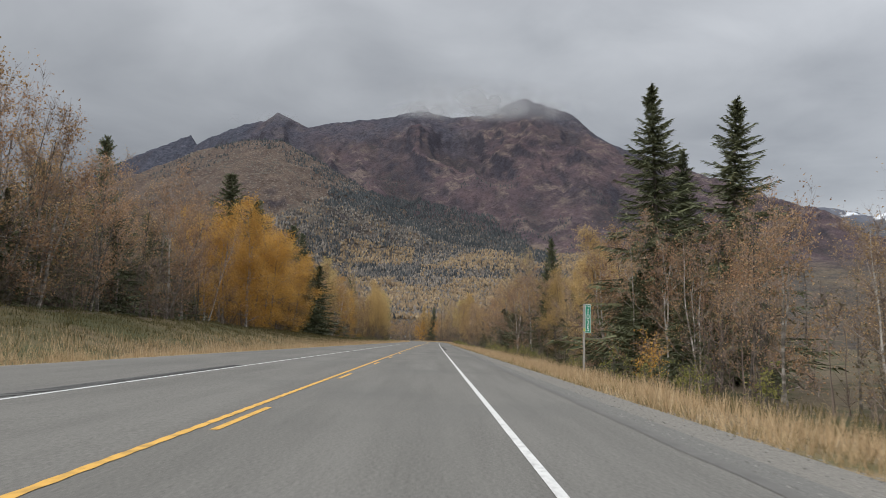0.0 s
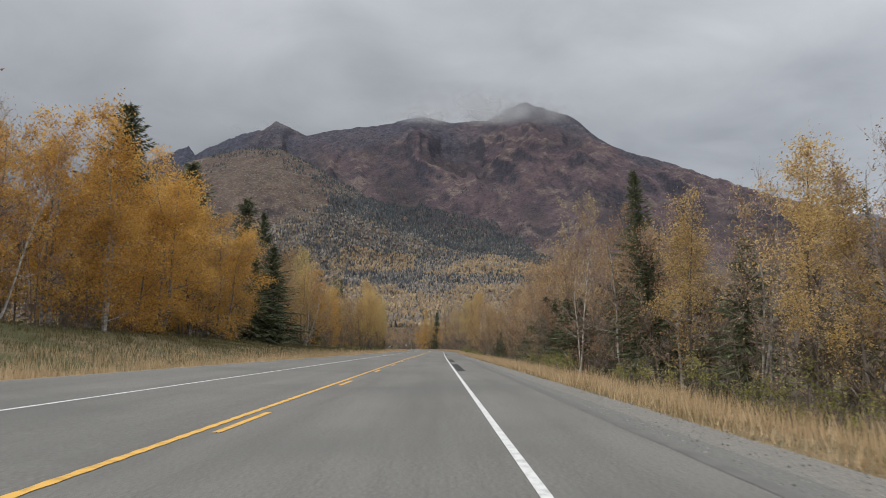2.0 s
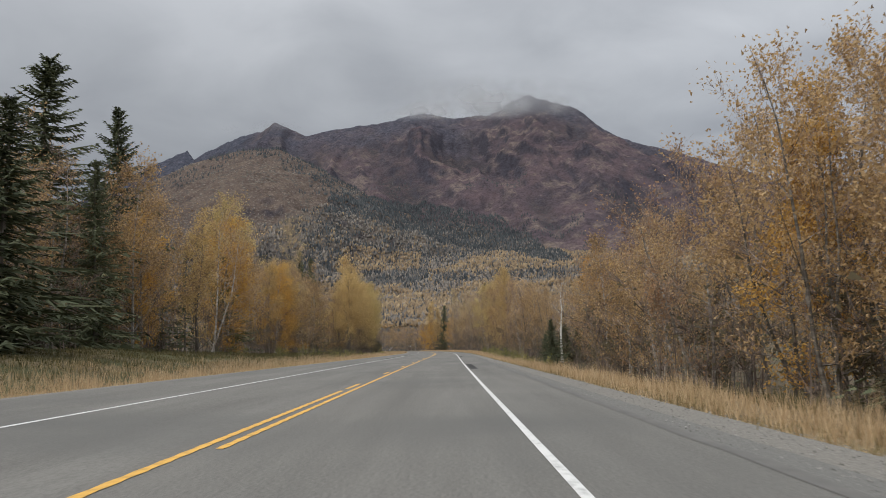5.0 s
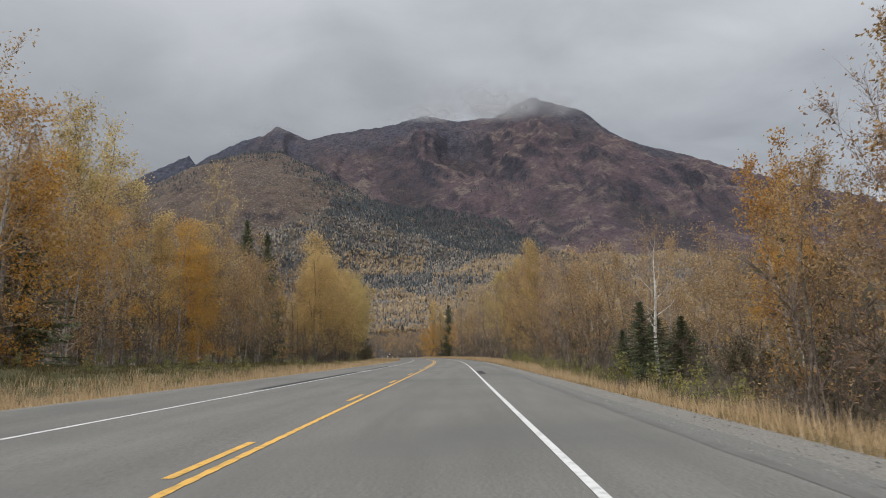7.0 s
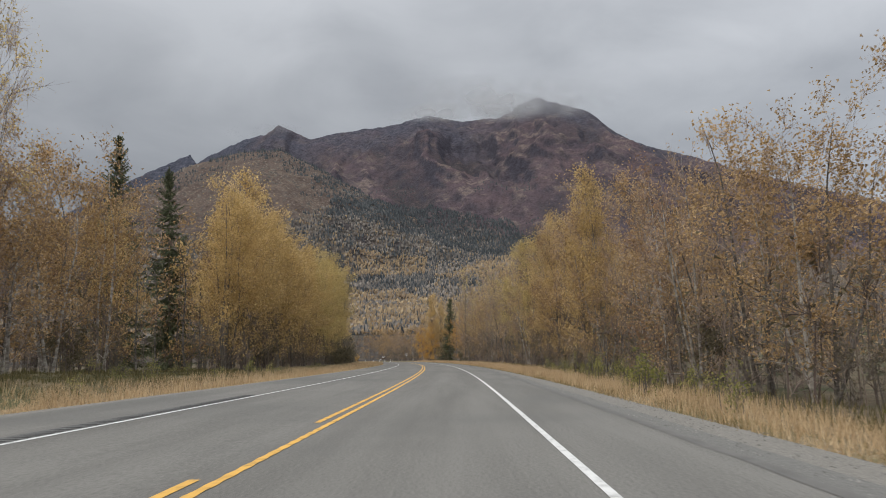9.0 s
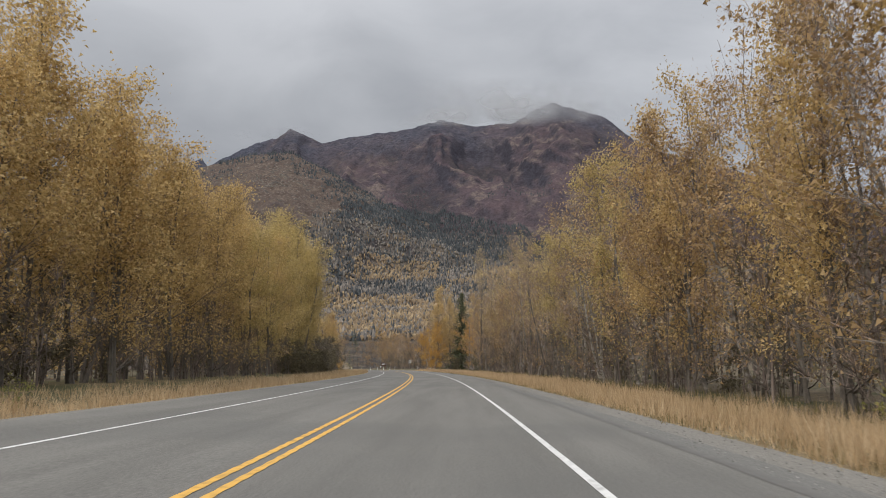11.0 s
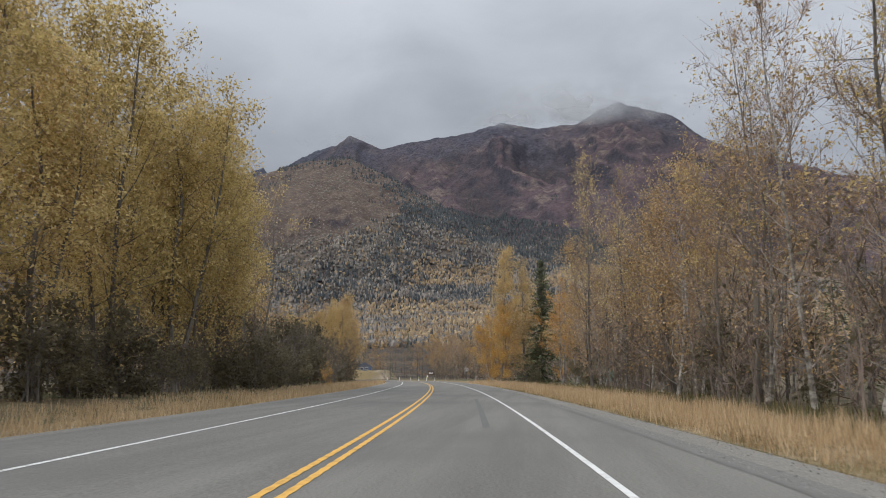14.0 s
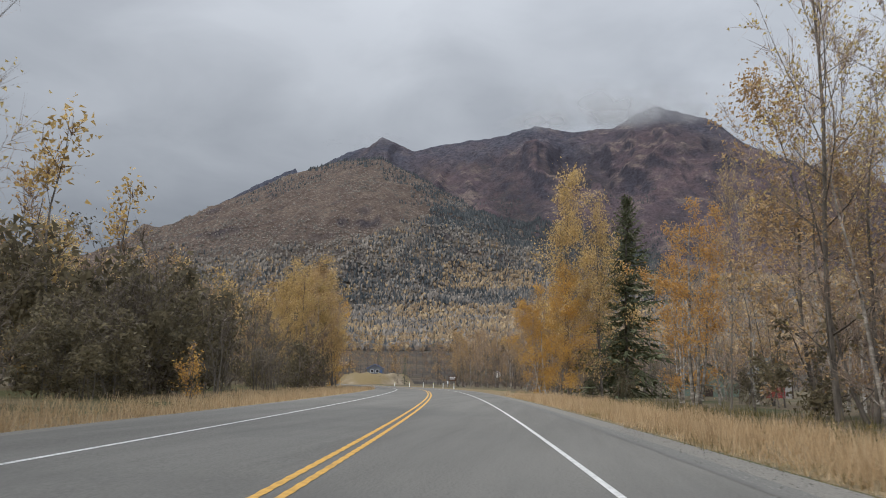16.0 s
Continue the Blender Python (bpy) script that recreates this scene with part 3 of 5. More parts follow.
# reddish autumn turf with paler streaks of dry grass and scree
# a bluish-violet distance haze is mixed into these base colours
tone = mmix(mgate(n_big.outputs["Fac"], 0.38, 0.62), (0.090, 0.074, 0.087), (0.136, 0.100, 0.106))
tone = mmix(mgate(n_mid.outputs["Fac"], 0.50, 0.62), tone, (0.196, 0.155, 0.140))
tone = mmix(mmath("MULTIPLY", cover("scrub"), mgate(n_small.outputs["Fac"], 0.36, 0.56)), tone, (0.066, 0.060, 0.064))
# the brown hill
grass = mmix(mgate(n_mid.outputs["Fac"], 0.40, 0.60), (0.134, 0.102, 0.087), (0.186, 0.143, 0.116))
grass = mmix(mgate(n_small.outputs["Fac"], 0.53, 0.62), grass, (0.092, 0.084, 0.074))
grass = mmix(mgate(n_fine.outputs["Fac"], 0.56, 0.66), grass, (0.222, 0.193, 0.166))
tone = mmix(cover("hill"), tone, grass)
# the wooded foot
wooded = mmix(mgate(n_mid.outputs["Fac"], 0.40, 0.62), (0.112, 0.103, 0.095), (0.195, 0.158, 0.120))
tone = mmix(cover("wood"), tone, wooded)
# rock, bluish because distance haze is mixed into its colour
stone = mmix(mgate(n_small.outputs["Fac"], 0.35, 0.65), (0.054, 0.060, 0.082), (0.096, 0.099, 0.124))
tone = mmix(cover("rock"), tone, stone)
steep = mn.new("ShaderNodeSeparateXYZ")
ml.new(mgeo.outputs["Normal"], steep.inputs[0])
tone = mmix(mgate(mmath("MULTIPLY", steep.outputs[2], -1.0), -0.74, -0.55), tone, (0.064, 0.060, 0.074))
speck = mn.new("ShaderNodeVectorMath")
speck.operation = "SCALE"
ml.new(tone, speck.inputs[0])
ml.new(mmath("ADD", mmath("MULTIPLY", mmath("ADD", n_fine.outputs["Fac"], n_small.outputs["Fac"]), 1.5), -0.5), speck.inputs["Scale"])
mbump = mnode("ShaderNodeBump", [("Height", n_small.outputs["Fac"])], Strength=1.0, Distance=30.0)
mb = mnode("ShaderNodeBsdfPrincipled", [("Base Color", speck.outputs[0]), ("Normal", mbump.outputs[0])], Roughness=1.0)
mb.inputs["Specular IOR Level"].default_value = 0.05
ml.new(mb.outputs[0], mn.new("ShaderNodeOutputMaterial").inputs[0])
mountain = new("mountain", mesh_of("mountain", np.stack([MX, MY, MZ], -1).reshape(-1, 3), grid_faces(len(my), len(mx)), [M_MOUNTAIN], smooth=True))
for name, values in (("rock", ROCK), ("hill", ON_HILL), ("scrub", GULLY), ("wood", WOODED)):
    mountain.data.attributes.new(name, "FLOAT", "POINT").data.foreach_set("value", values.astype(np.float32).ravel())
tagged(mountain, "broad purple-brown mountain with rocky summits and wooded foot", "mountain", kind="structure")

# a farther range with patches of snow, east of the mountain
# blue distance haze is part of both the rock and the woodland colour
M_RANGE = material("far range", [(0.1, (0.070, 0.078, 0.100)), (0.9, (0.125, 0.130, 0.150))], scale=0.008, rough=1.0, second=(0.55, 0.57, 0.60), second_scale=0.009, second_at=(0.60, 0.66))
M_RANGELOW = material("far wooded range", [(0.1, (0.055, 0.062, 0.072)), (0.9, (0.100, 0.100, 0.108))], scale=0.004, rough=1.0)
ra, rd = np.meshgrid(np.radians(np.linspace(12, 62, 260)), np.linspace(0, 1, 40))
top = np.interp(np.degrees(ra), [12, 20, 24, 27, 30, 35, 45, 62], [480, 610, 690, 765, 720, 800, 720, 620])
dist = 3700 + 1000 * rd
RX, RY = dist * np.sin(ra), dist * np.cos(ra)
RZ = top * rd ** 1.1 + (0.15 + rd) * (80 * wavy(RX, RY, 600, 61, 5, True) - 32)
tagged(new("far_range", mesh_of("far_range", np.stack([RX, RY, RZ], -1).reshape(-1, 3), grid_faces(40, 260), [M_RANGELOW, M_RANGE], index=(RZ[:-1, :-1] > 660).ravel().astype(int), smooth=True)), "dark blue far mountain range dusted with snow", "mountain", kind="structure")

# greyer and bluer than the near trees: distance haze put into the colours
M_FARSPRUCE = material("hazed far spruces", [(0.0, (0.040, 0.047, 0.052)), (0.6, (0.068, 0.075, 0.079)), (1.0, (0.112, 0.116, 0.115))], scale=0.01, rough=1.0, island=0.9)
M_FARBARE = material("hazed far bare birches", [(0.0, (0.120, 0.108, 0.097)), (0.6, (0.172, 0.153, 0.135)), (1.0, (0.250, 0.222, 0.190))], scale=0.01, rough=1.0, island=0.9)
M_FARGOLD = material("hazed far golden birches", [(0.0, (0.178, 0.132, 0.089)), (0.6, (0.250, 0.184, 0.112)), (1.0, (0.33, 0.252, 0.152))], scale=0.01, rough=1.0, island=0.9)


def far_trees(name, x, y, h, w, kind, mat, label):
    """Small distant trees in one mesh: spruces as steep uneven spires, the others as uneven rounded crowns."""
    n = len(x)
    z = mountain_z(x, y)
    a = rng.uniform(0, 2 * math.pi, n)
    ring = np.array([(math.cos(k * 2.0944), math.sin(k * 2.0944)) for k in range(3)])
    if kind == "spire":
        t = np.concatenate([np.concatenate([ring, np.full((3, 1), 0.06)], 1), [[0, 0, 1.0]]])
        f = np.array([(0, 1, 3), (1, 2, 3), (2, 0, 3)])
    else:
        t = np.concatenate([np.concatenate([ring * 0.8, np.full((3, 1), 0.1)], 1), np.concatenate([-ring, np.full((3, 1), 0.62)], 1), [[0, 0, 1.0]]])
        f = np.array([(0, 1, 5), (1, 2, 3), (2, 0, 4), (0, 5, 4), (1, 3, 5), (2, 4, 3), (3, 4, 6), (4, 5, 6), (5, 3, 6)])
    m = len(t)
    v = np.repeat(t[None], n, 0) * (1 + rng.uniform(-0.25, 0.25, (n, m, 1)))
    px, py = v[..., 0] * w[:, None], v[..., 1] * w[:, None]
    c, s_ = np.cos(a)[:, None], np.sin(a)[:, None]
    out = np.stack([x[:, None] + px * c - py * s_, y[:, None] + px * s_ + py * c, z[:, None] + v[..., 2] * h[:, None] - 0.5], -1)
    faces = (np.arange(n)[:, None, None] * m + f[None]).reshape(-1, 3)
    return tagged(new(name, mesh_of(name, out.reshape(-1, 3), faces, [mat])), label, "forest", kind="stuff")


cand = 190000
fy = 1150 + 1950 * rng.random(cand) ** 0.8
fx = rng.uniform(-0.60, 0.32, cand) * fy
fz = mountain_z(fx, fy)
patch = wavy(fx, fy, 420, 31, 4)
band = wavy(fx, fy, 240, 33, 3)
fleck = wavy(fx, fy, 70, 37, 3)
dice = rng.random((6, cand))
treeline = np.interp(fx, [-900, -500, -320, 100, 300, 420], [300, 330, 430, 430, 330, 250]) + 60 * patch + 50 * fleck
# the belt of spruce that falls towards the east
belt_low = np.interp(fx, [-318, -156, -17, 150, 248, 330], [405, 372, 320, 310, 240, 215])
belt_top = np.interp(fx, [-318, -165, 61, 206, 310, 345], [484, 560, 497, 454, 345, 255])
dark = (fz > belt_low + 30 * fleck) & (fz < belt_top + 25 * fleck) & (fx > -335 + 30 * fleck) & (fx < 340)
# spruces along the hill's spur
spur = np.full(cand, 1e9)
for (x0, y0, _), (x1, y1, _) in zip(HILL[5:9], HILL[6:10]):
    at = np.clip(((fx - x0) * (x1 - x0) + (fy - y0) * (y1 - y0)) / ((x1 - x0) ** 2 + (y1 - y0) ** 2), 0, 1)
    spur = np.minimum(spur, np.hypot(fx - x0 - at * (x1 - x0), fy - y0 - at * (y1 - y0)))
spur = (spur < 130 + 60 * fleck) & (dice[5] < 0.11)
ok = (fz < treeline) & (dice[0] < np.clip(1.3 - fz / 700, 0.3, 1))
west = np.clip((-430 - fx) / 200, 0, 1)
ok &= ~((west > 0.2) & (fz > 230 + 80 * patch) & (dice[1] < 0.62))
golden = ((fz > 195) & (fz < 275 + 20 * fleck) & (fx > -260) & (fx < -60)) | ((fz > 185) & (fz < 200 + 0.55 * np.clip(fx, 0, 260)) & (fx > -40)) | ((fz < 150 + 20 * fleck) & (band + 0.5 * fleck > -0.25))
dark_row = (fz > 150) & (fz < 196 + 12 * fleck) & (fx > -240) & (fx < -45)
golden = ok & ~dark & ~dark_row & ((golden & (dice[2] < 0.72)) | (dice[2] < 0.10))
spruce_there = (dark & (dice[3] < 0.72)) | spur | (ok & ~golden & (dice[3] < np.where(dark_row & (fleck > -0.15), 0.5, np.where(fz < 150, 0.12, np.where(band < -0.05, 0.38, 0.16)) * (1 - 0.6 * west))))
bare = ok & ~golden & ~spruce_there
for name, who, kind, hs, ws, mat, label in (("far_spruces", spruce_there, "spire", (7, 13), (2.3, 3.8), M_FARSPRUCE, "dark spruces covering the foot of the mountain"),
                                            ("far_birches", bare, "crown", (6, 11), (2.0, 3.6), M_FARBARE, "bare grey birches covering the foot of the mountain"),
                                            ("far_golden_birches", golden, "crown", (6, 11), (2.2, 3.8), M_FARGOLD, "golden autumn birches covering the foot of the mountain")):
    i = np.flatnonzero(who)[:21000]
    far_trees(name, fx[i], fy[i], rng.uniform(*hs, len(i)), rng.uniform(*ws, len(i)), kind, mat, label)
# scattered dwarf trees on the higher slopes
cand = 9000
fy = rng.uniform(2500, 3300, cand)
fx = rng.uniform(-0.45, 0.42, cand) * fy
fz = mountain_z(fx, fy)
keep = (fz < 660) & (wavy(fx, fy, 160, 41, 3) > 0.0 + fz / 3000)
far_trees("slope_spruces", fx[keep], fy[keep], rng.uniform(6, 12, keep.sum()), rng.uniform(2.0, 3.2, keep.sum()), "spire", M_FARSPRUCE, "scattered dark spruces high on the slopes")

# grey shrubs on the brown hill
cand = 30000
fy = rng.uniform(1900, 3000, cand)
fx = rng.uniform(-0.52, -0.09, cand) * fy
fz = mountain_z(fx, fy)
keep = (fz > 240) & (fz < 690) & (hill_z(fx, fy) > slope_z(fx, fy) - 10) & (rng.random(cand) < np.clip(0.10 + 1.3 * wavy(fx, fy, 150, 43, 4) + (420 - fz) / 900, 0.02, 0.7))
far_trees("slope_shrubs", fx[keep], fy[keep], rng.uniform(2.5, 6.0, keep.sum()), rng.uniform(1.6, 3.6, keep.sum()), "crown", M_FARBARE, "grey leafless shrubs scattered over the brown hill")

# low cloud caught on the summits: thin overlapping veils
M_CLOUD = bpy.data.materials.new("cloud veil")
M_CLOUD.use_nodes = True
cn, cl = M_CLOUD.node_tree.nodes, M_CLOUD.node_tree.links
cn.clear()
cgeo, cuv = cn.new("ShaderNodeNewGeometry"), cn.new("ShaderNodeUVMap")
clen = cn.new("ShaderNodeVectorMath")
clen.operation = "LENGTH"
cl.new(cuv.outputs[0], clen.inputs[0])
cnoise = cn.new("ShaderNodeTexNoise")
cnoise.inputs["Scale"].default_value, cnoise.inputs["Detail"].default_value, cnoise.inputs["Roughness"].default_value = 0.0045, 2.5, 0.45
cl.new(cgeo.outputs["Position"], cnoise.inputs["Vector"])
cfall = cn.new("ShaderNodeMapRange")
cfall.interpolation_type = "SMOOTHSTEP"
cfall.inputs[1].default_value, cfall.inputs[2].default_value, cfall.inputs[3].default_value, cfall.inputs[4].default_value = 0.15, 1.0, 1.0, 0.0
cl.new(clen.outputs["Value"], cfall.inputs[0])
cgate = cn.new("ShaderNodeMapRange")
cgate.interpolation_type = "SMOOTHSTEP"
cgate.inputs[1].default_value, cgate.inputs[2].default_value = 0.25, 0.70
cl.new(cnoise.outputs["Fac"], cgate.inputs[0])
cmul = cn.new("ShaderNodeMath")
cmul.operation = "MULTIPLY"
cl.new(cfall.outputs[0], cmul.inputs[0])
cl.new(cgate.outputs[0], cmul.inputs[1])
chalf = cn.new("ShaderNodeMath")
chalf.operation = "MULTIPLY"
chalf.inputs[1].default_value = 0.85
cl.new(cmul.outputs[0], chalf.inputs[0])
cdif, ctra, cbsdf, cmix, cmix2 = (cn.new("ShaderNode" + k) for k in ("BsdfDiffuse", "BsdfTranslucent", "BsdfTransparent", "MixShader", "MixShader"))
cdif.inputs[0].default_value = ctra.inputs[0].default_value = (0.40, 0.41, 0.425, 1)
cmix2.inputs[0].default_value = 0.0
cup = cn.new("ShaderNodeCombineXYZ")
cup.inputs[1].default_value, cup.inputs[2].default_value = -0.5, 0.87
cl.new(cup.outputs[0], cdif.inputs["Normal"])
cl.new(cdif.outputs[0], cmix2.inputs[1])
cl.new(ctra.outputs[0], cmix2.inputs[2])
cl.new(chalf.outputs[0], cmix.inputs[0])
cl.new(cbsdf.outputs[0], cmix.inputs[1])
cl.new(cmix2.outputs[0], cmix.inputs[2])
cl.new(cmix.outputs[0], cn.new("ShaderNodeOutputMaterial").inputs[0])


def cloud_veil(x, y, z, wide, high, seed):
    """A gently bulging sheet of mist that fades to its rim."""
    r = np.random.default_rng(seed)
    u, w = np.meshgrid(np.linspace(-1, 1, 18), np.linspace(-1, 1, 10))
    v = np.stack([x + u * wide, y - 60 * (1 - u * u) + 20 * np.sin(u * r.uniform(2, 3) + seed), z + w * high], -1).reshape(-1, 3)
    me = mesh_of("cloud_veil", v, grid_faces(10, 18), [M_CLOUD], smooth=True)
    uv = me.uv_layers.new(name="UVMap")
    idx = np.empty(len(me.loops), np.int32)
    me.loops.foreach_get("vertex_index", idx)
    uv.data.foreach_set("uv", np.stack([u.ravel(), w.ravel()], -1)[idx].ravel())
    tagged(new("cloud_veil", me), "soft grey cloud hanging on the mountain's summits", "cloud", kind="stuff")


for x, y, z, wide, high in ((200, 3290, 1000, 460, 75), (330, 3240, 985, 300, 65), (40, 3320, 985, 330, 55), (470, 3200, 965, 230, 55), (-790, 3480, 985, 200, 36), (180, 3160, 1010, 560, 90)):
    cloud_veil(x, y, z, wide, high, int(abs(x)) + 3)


# ---- trees ----


class Shape:
    """Vertices, faces and the material of each face."""

    def __init__(self):
        self.v, self.f, self.m, self.n = [], [], [], 0

    def add(self, verts, faces, mat):
        self.v.append(np.asarray(verts, float))
        self.f += [tuple(int(i) + self.n for i in face) for face in faces]
        self.m += [mat] * len(faces)
        self.n += len(verts)

    def tube(self, pts, radii, sides, mat):
        pts = np.asarray(pts, float)
        d = np.gradient(pts, axis=0)
        d /= np.linalg.norm(d, axis=1)[:, None] + 1e-9
        ref = np.array((0.3, 1.0, 0.1)) if abs(d[0][2]) > 0.7 else np.array((0, 0, 1.0))
        u = np.cross(d, ref)
        u /= np.linalg.norm(u, axis=1)[:, None] + 1e-9
        w = np.cross(d, u)
        a = np.arange(sides) * 2 * math.pi / sides
        ring = pts[:, None] + np.asarray(radii)[:, None, None] * (np.cos(a)[None, :, None] * u[:, None] + np.sin(a)[None, :, None] * w[:, None])
        k = len(pts)
        faces = [(i * sides + j, i * sides + (j + 1) % sides, (i + 1) * sides + (j + 1) % sides, (i + 1) * sides + j) for i in range(k - 1) for j in range(sides)]
        self.add(ring.reshape(-1, 3), faces, mat)

    def spikes(self, p, q, width, mat, r):
        """Thin triangles from p to q."""
        p, q = np.asarray(p, float), np.asarray(q, float)
        n = len(p)
        side = np.cross(q - p, r.normal(size=(n, 3)))
        side /= np.linalg.norm(side, axis=1)[:, None] + 1e-9
        side *= np.asarray(width).reshape(-1, 1) / 2
        v = np.stack([p - side, p + side, q], 1).reshape(-1, 3)
        self.add(v, np.arange(n * 3).reshape(-1, 3), mat)

    def leaves(self, c, size, mat, r):
        """Small pointed leaves at c."""
        n = len(c)
        a = r.normal(size=(n, 3))
        a /= np.linalg.norm(a, axis=1)[:, None]
        b = np.cross(a, r.normal(size=(n, 3)))
        b /= np.linalg.norm(b, axis=1)[:, None] + 1e-9
        s = r.uniform(*size, n)[:, None]
        v = np.stack([c - a * s * 0.5 + b * s * 0.3, c - a * s * 0.35 - b * s * 0.45, c + a * s * 0.75], 1).reshape(-1, 3)
        self.add(v, np.arange(n * 3).reshape(-1, 3), mat)

    def mesh(self, name, mats):
        return mesh_of(name, np.concatenate(self.v), self.f, mats, self.m)


def unit(v):
    return v / (np.linalg.norm(v) + 1e-9)


def bent(path, k):
    """Points at the shares k along a path whose points are evenly spaced."""
    at = np.linspace(0, 1, len(path))
    return np.stack([np.interp(k, at, path[:, i]) for i in range(3)], -1)


def broadleaf(seed, h=15.0, girth=0.13, low=0.3, width=2.6, limbs=30, rise=45, twigs=700, leaves=500, leaf_size=(0.10, 0.18), bark=M_BIRCH, twig=M_TWIG, leaf_mat=M_TAN,
              stems=1, wander=0.03, droop=0.0, tip=0.35, leaf_low=0.0, sides=6, twig_len=(0.3, 0.9), dead=0.25, twig_width=(0.012, 0.028), scatter=0.14, forks=4, clump=0.8, lean=0.045):
    """Trunk mesh and crown mesh of a leaf tree: stems, limbs, forked branches, twigs and leaves in clumps.
    low: where the crown begins; tip: how pointed it is; leaf_low: share of the height below which hardly a leaf is left; clump: how unevenly the branches are leaved."""
    r = np.random.default_rng(seed)
    wood, crown = Shape(), Shape()
    starts, ends, weights = [], [], []
    for k in range(stems):
        hh = h * (1 - 0.14 * k * r.uniform(0.5, 1.3))
        tilt = r.normal(size=2) * (lean + 0.055 * (k > 0))
        foot = np.array([r.normal() * 0.25 * (stems > 1), r.normal() * 0.25 * (stems > 1), -0.25])
        t = np.linspace(0, 1, 10)
        wave = [wander * hh * (np.sin(t * r.uniform(2, 6) + r.uniform(0, 6)) + 0.35 * np.sin(t * r.uniform(8, 14) + r.uniform(0, 6))) * t for _ in range(2)]
        path = np.stack([foot[0] + tilt[0] * hh * t ** 0.8 + wave[0], foot[1] + tilt[1] * hh * t ** 0.8 + wave[1], foot[2] + (hh + 0.25) * t], -1)
        rad = girth * (hh / h) * (1 - t) ** 0.8 + 0.010
        rad[0] *= 1.35
        wood.tube(path, rad, sides, 0)
        nl = max(1, limbs // stems)
        turn = r.uniform(0, 6)
        for i in range(nl):
            f = low * (0.5 if i < nl * dead * 0.4 else 1) + (0.97 - low) * (i + r.random()) / nl
            base = bent(path, np.array([f]))[0]
            turn += 2.4 + r.normal() * 0.45
            q = max(0.0, (f - low) / (1 - low))
            reach = width * (np.clip(1.04 - q, 0, 1) ** tip) * np.clip(0.6 + q * 1.6, 0.5, 1) * r.uniform(0.45, 1.25)
            el = radians(rise + 30 * q + r.normal() * 13)
            way = np.array([math.cos(turn) * math.cos(el), math.sin(turn) * math.cos(el), math.sin(el)])
            bend = np.array([0, 0, 0.28 - droop]) + r.normal(size=3) * 0.16
            c = np.linspace(0, 1, 4)[:, None]
            limb = base + way * reach * c + bend * reach * c * c + r.normal(size=(4, 3)) * 0.05 * reach * c
            lr = max(0.010, np.interp(f, t, rad) * 0.40)
            wood.tube(limb, [lr, lr * 0.7, lr * 0.45, 0.006], 3, 0)
            lines, share = [limb], [0.5]
            for j in range(forks):
                g = r.uniform(0.2, 0.92)
                at = bent(limb, np.array([g]))[0]
                d = unit(way * 0.9 + r.normal(size=3) * 0.55 + np.array([0, 0, 0.25 - 0.5 * droop]))
                ln = reach * r.uniform(0.28, 0.55) * (1.15 - 0.5 * g)
                sag = np.array([0, 0, 0.18 - droop]) + r.normal(size=3) * 0.1
                lines.append(np.array([at, at + d * ln * 0.5 + sag * ln * 0.25, at + d * ln + sag * ln]))
                share.append(1.0)
                crown.spikes(lines[-1][:2], lines[-1][1:] + d * 0.1, [max(0.02, lr * 0.55), max(0.014, lr * 0.35)], 0, r)
            m = max(3, int(twigs / limbs * (0.5 + reach / width)))
            which = r.choice(len(lines), m, p=np.array(share) / sum(share))
            full = r.gamma(1.0 / max(clump, 0.05), size=len(lines)) * max(clump, 0.05)
            for j, line in enumerate(lines):
                n = int((which == j).sum())
                if not n:
                    continue
                p = bent(line, r.uniform(0.12, 1.0, n) ** 0.8)
                d = unit(line[-1] - line[0]) * 0.7 + r.normal(size=(n, 3)) * 0.5 + np.array([0, 0, 0.30 - 2.2 * droop])
                d /= np.linalg.norm(d, axis=1)[:, None]
                starts.append(p)
                ends.append(p + d * r.uniform(*twig_len, n)[:, None])
                weights.append(np.full(n, full[j] + 0.05))
    starts, ends, weights = np.concatenate(starts), np.concatenate(ends), np.concatenate(weights)
    crown.spikes(starts, ends, r.uniform(*twig_width, len(starts)), 0, r)
    if leaves:
        weight = weights * np.clip((ends[:, 2] / h - leaf_low) / 0.25, 0.04 if leaf_low else 1, 1)
        pick = r.choice(len(ends), leaves, p=weight / weight.sum())
        c = r.uniform(0.15, 1.15, leaves)[:, None]
        crown.leaves(starts[pick] * (1 - c) + ends[pick] * c + r.normal(size=(leaves, 3)) * scatter, leaf_size, 1, r)
    return wood.mesh("trunk", [bark]), crown.mesh("crown", [twig, leaf_mat])


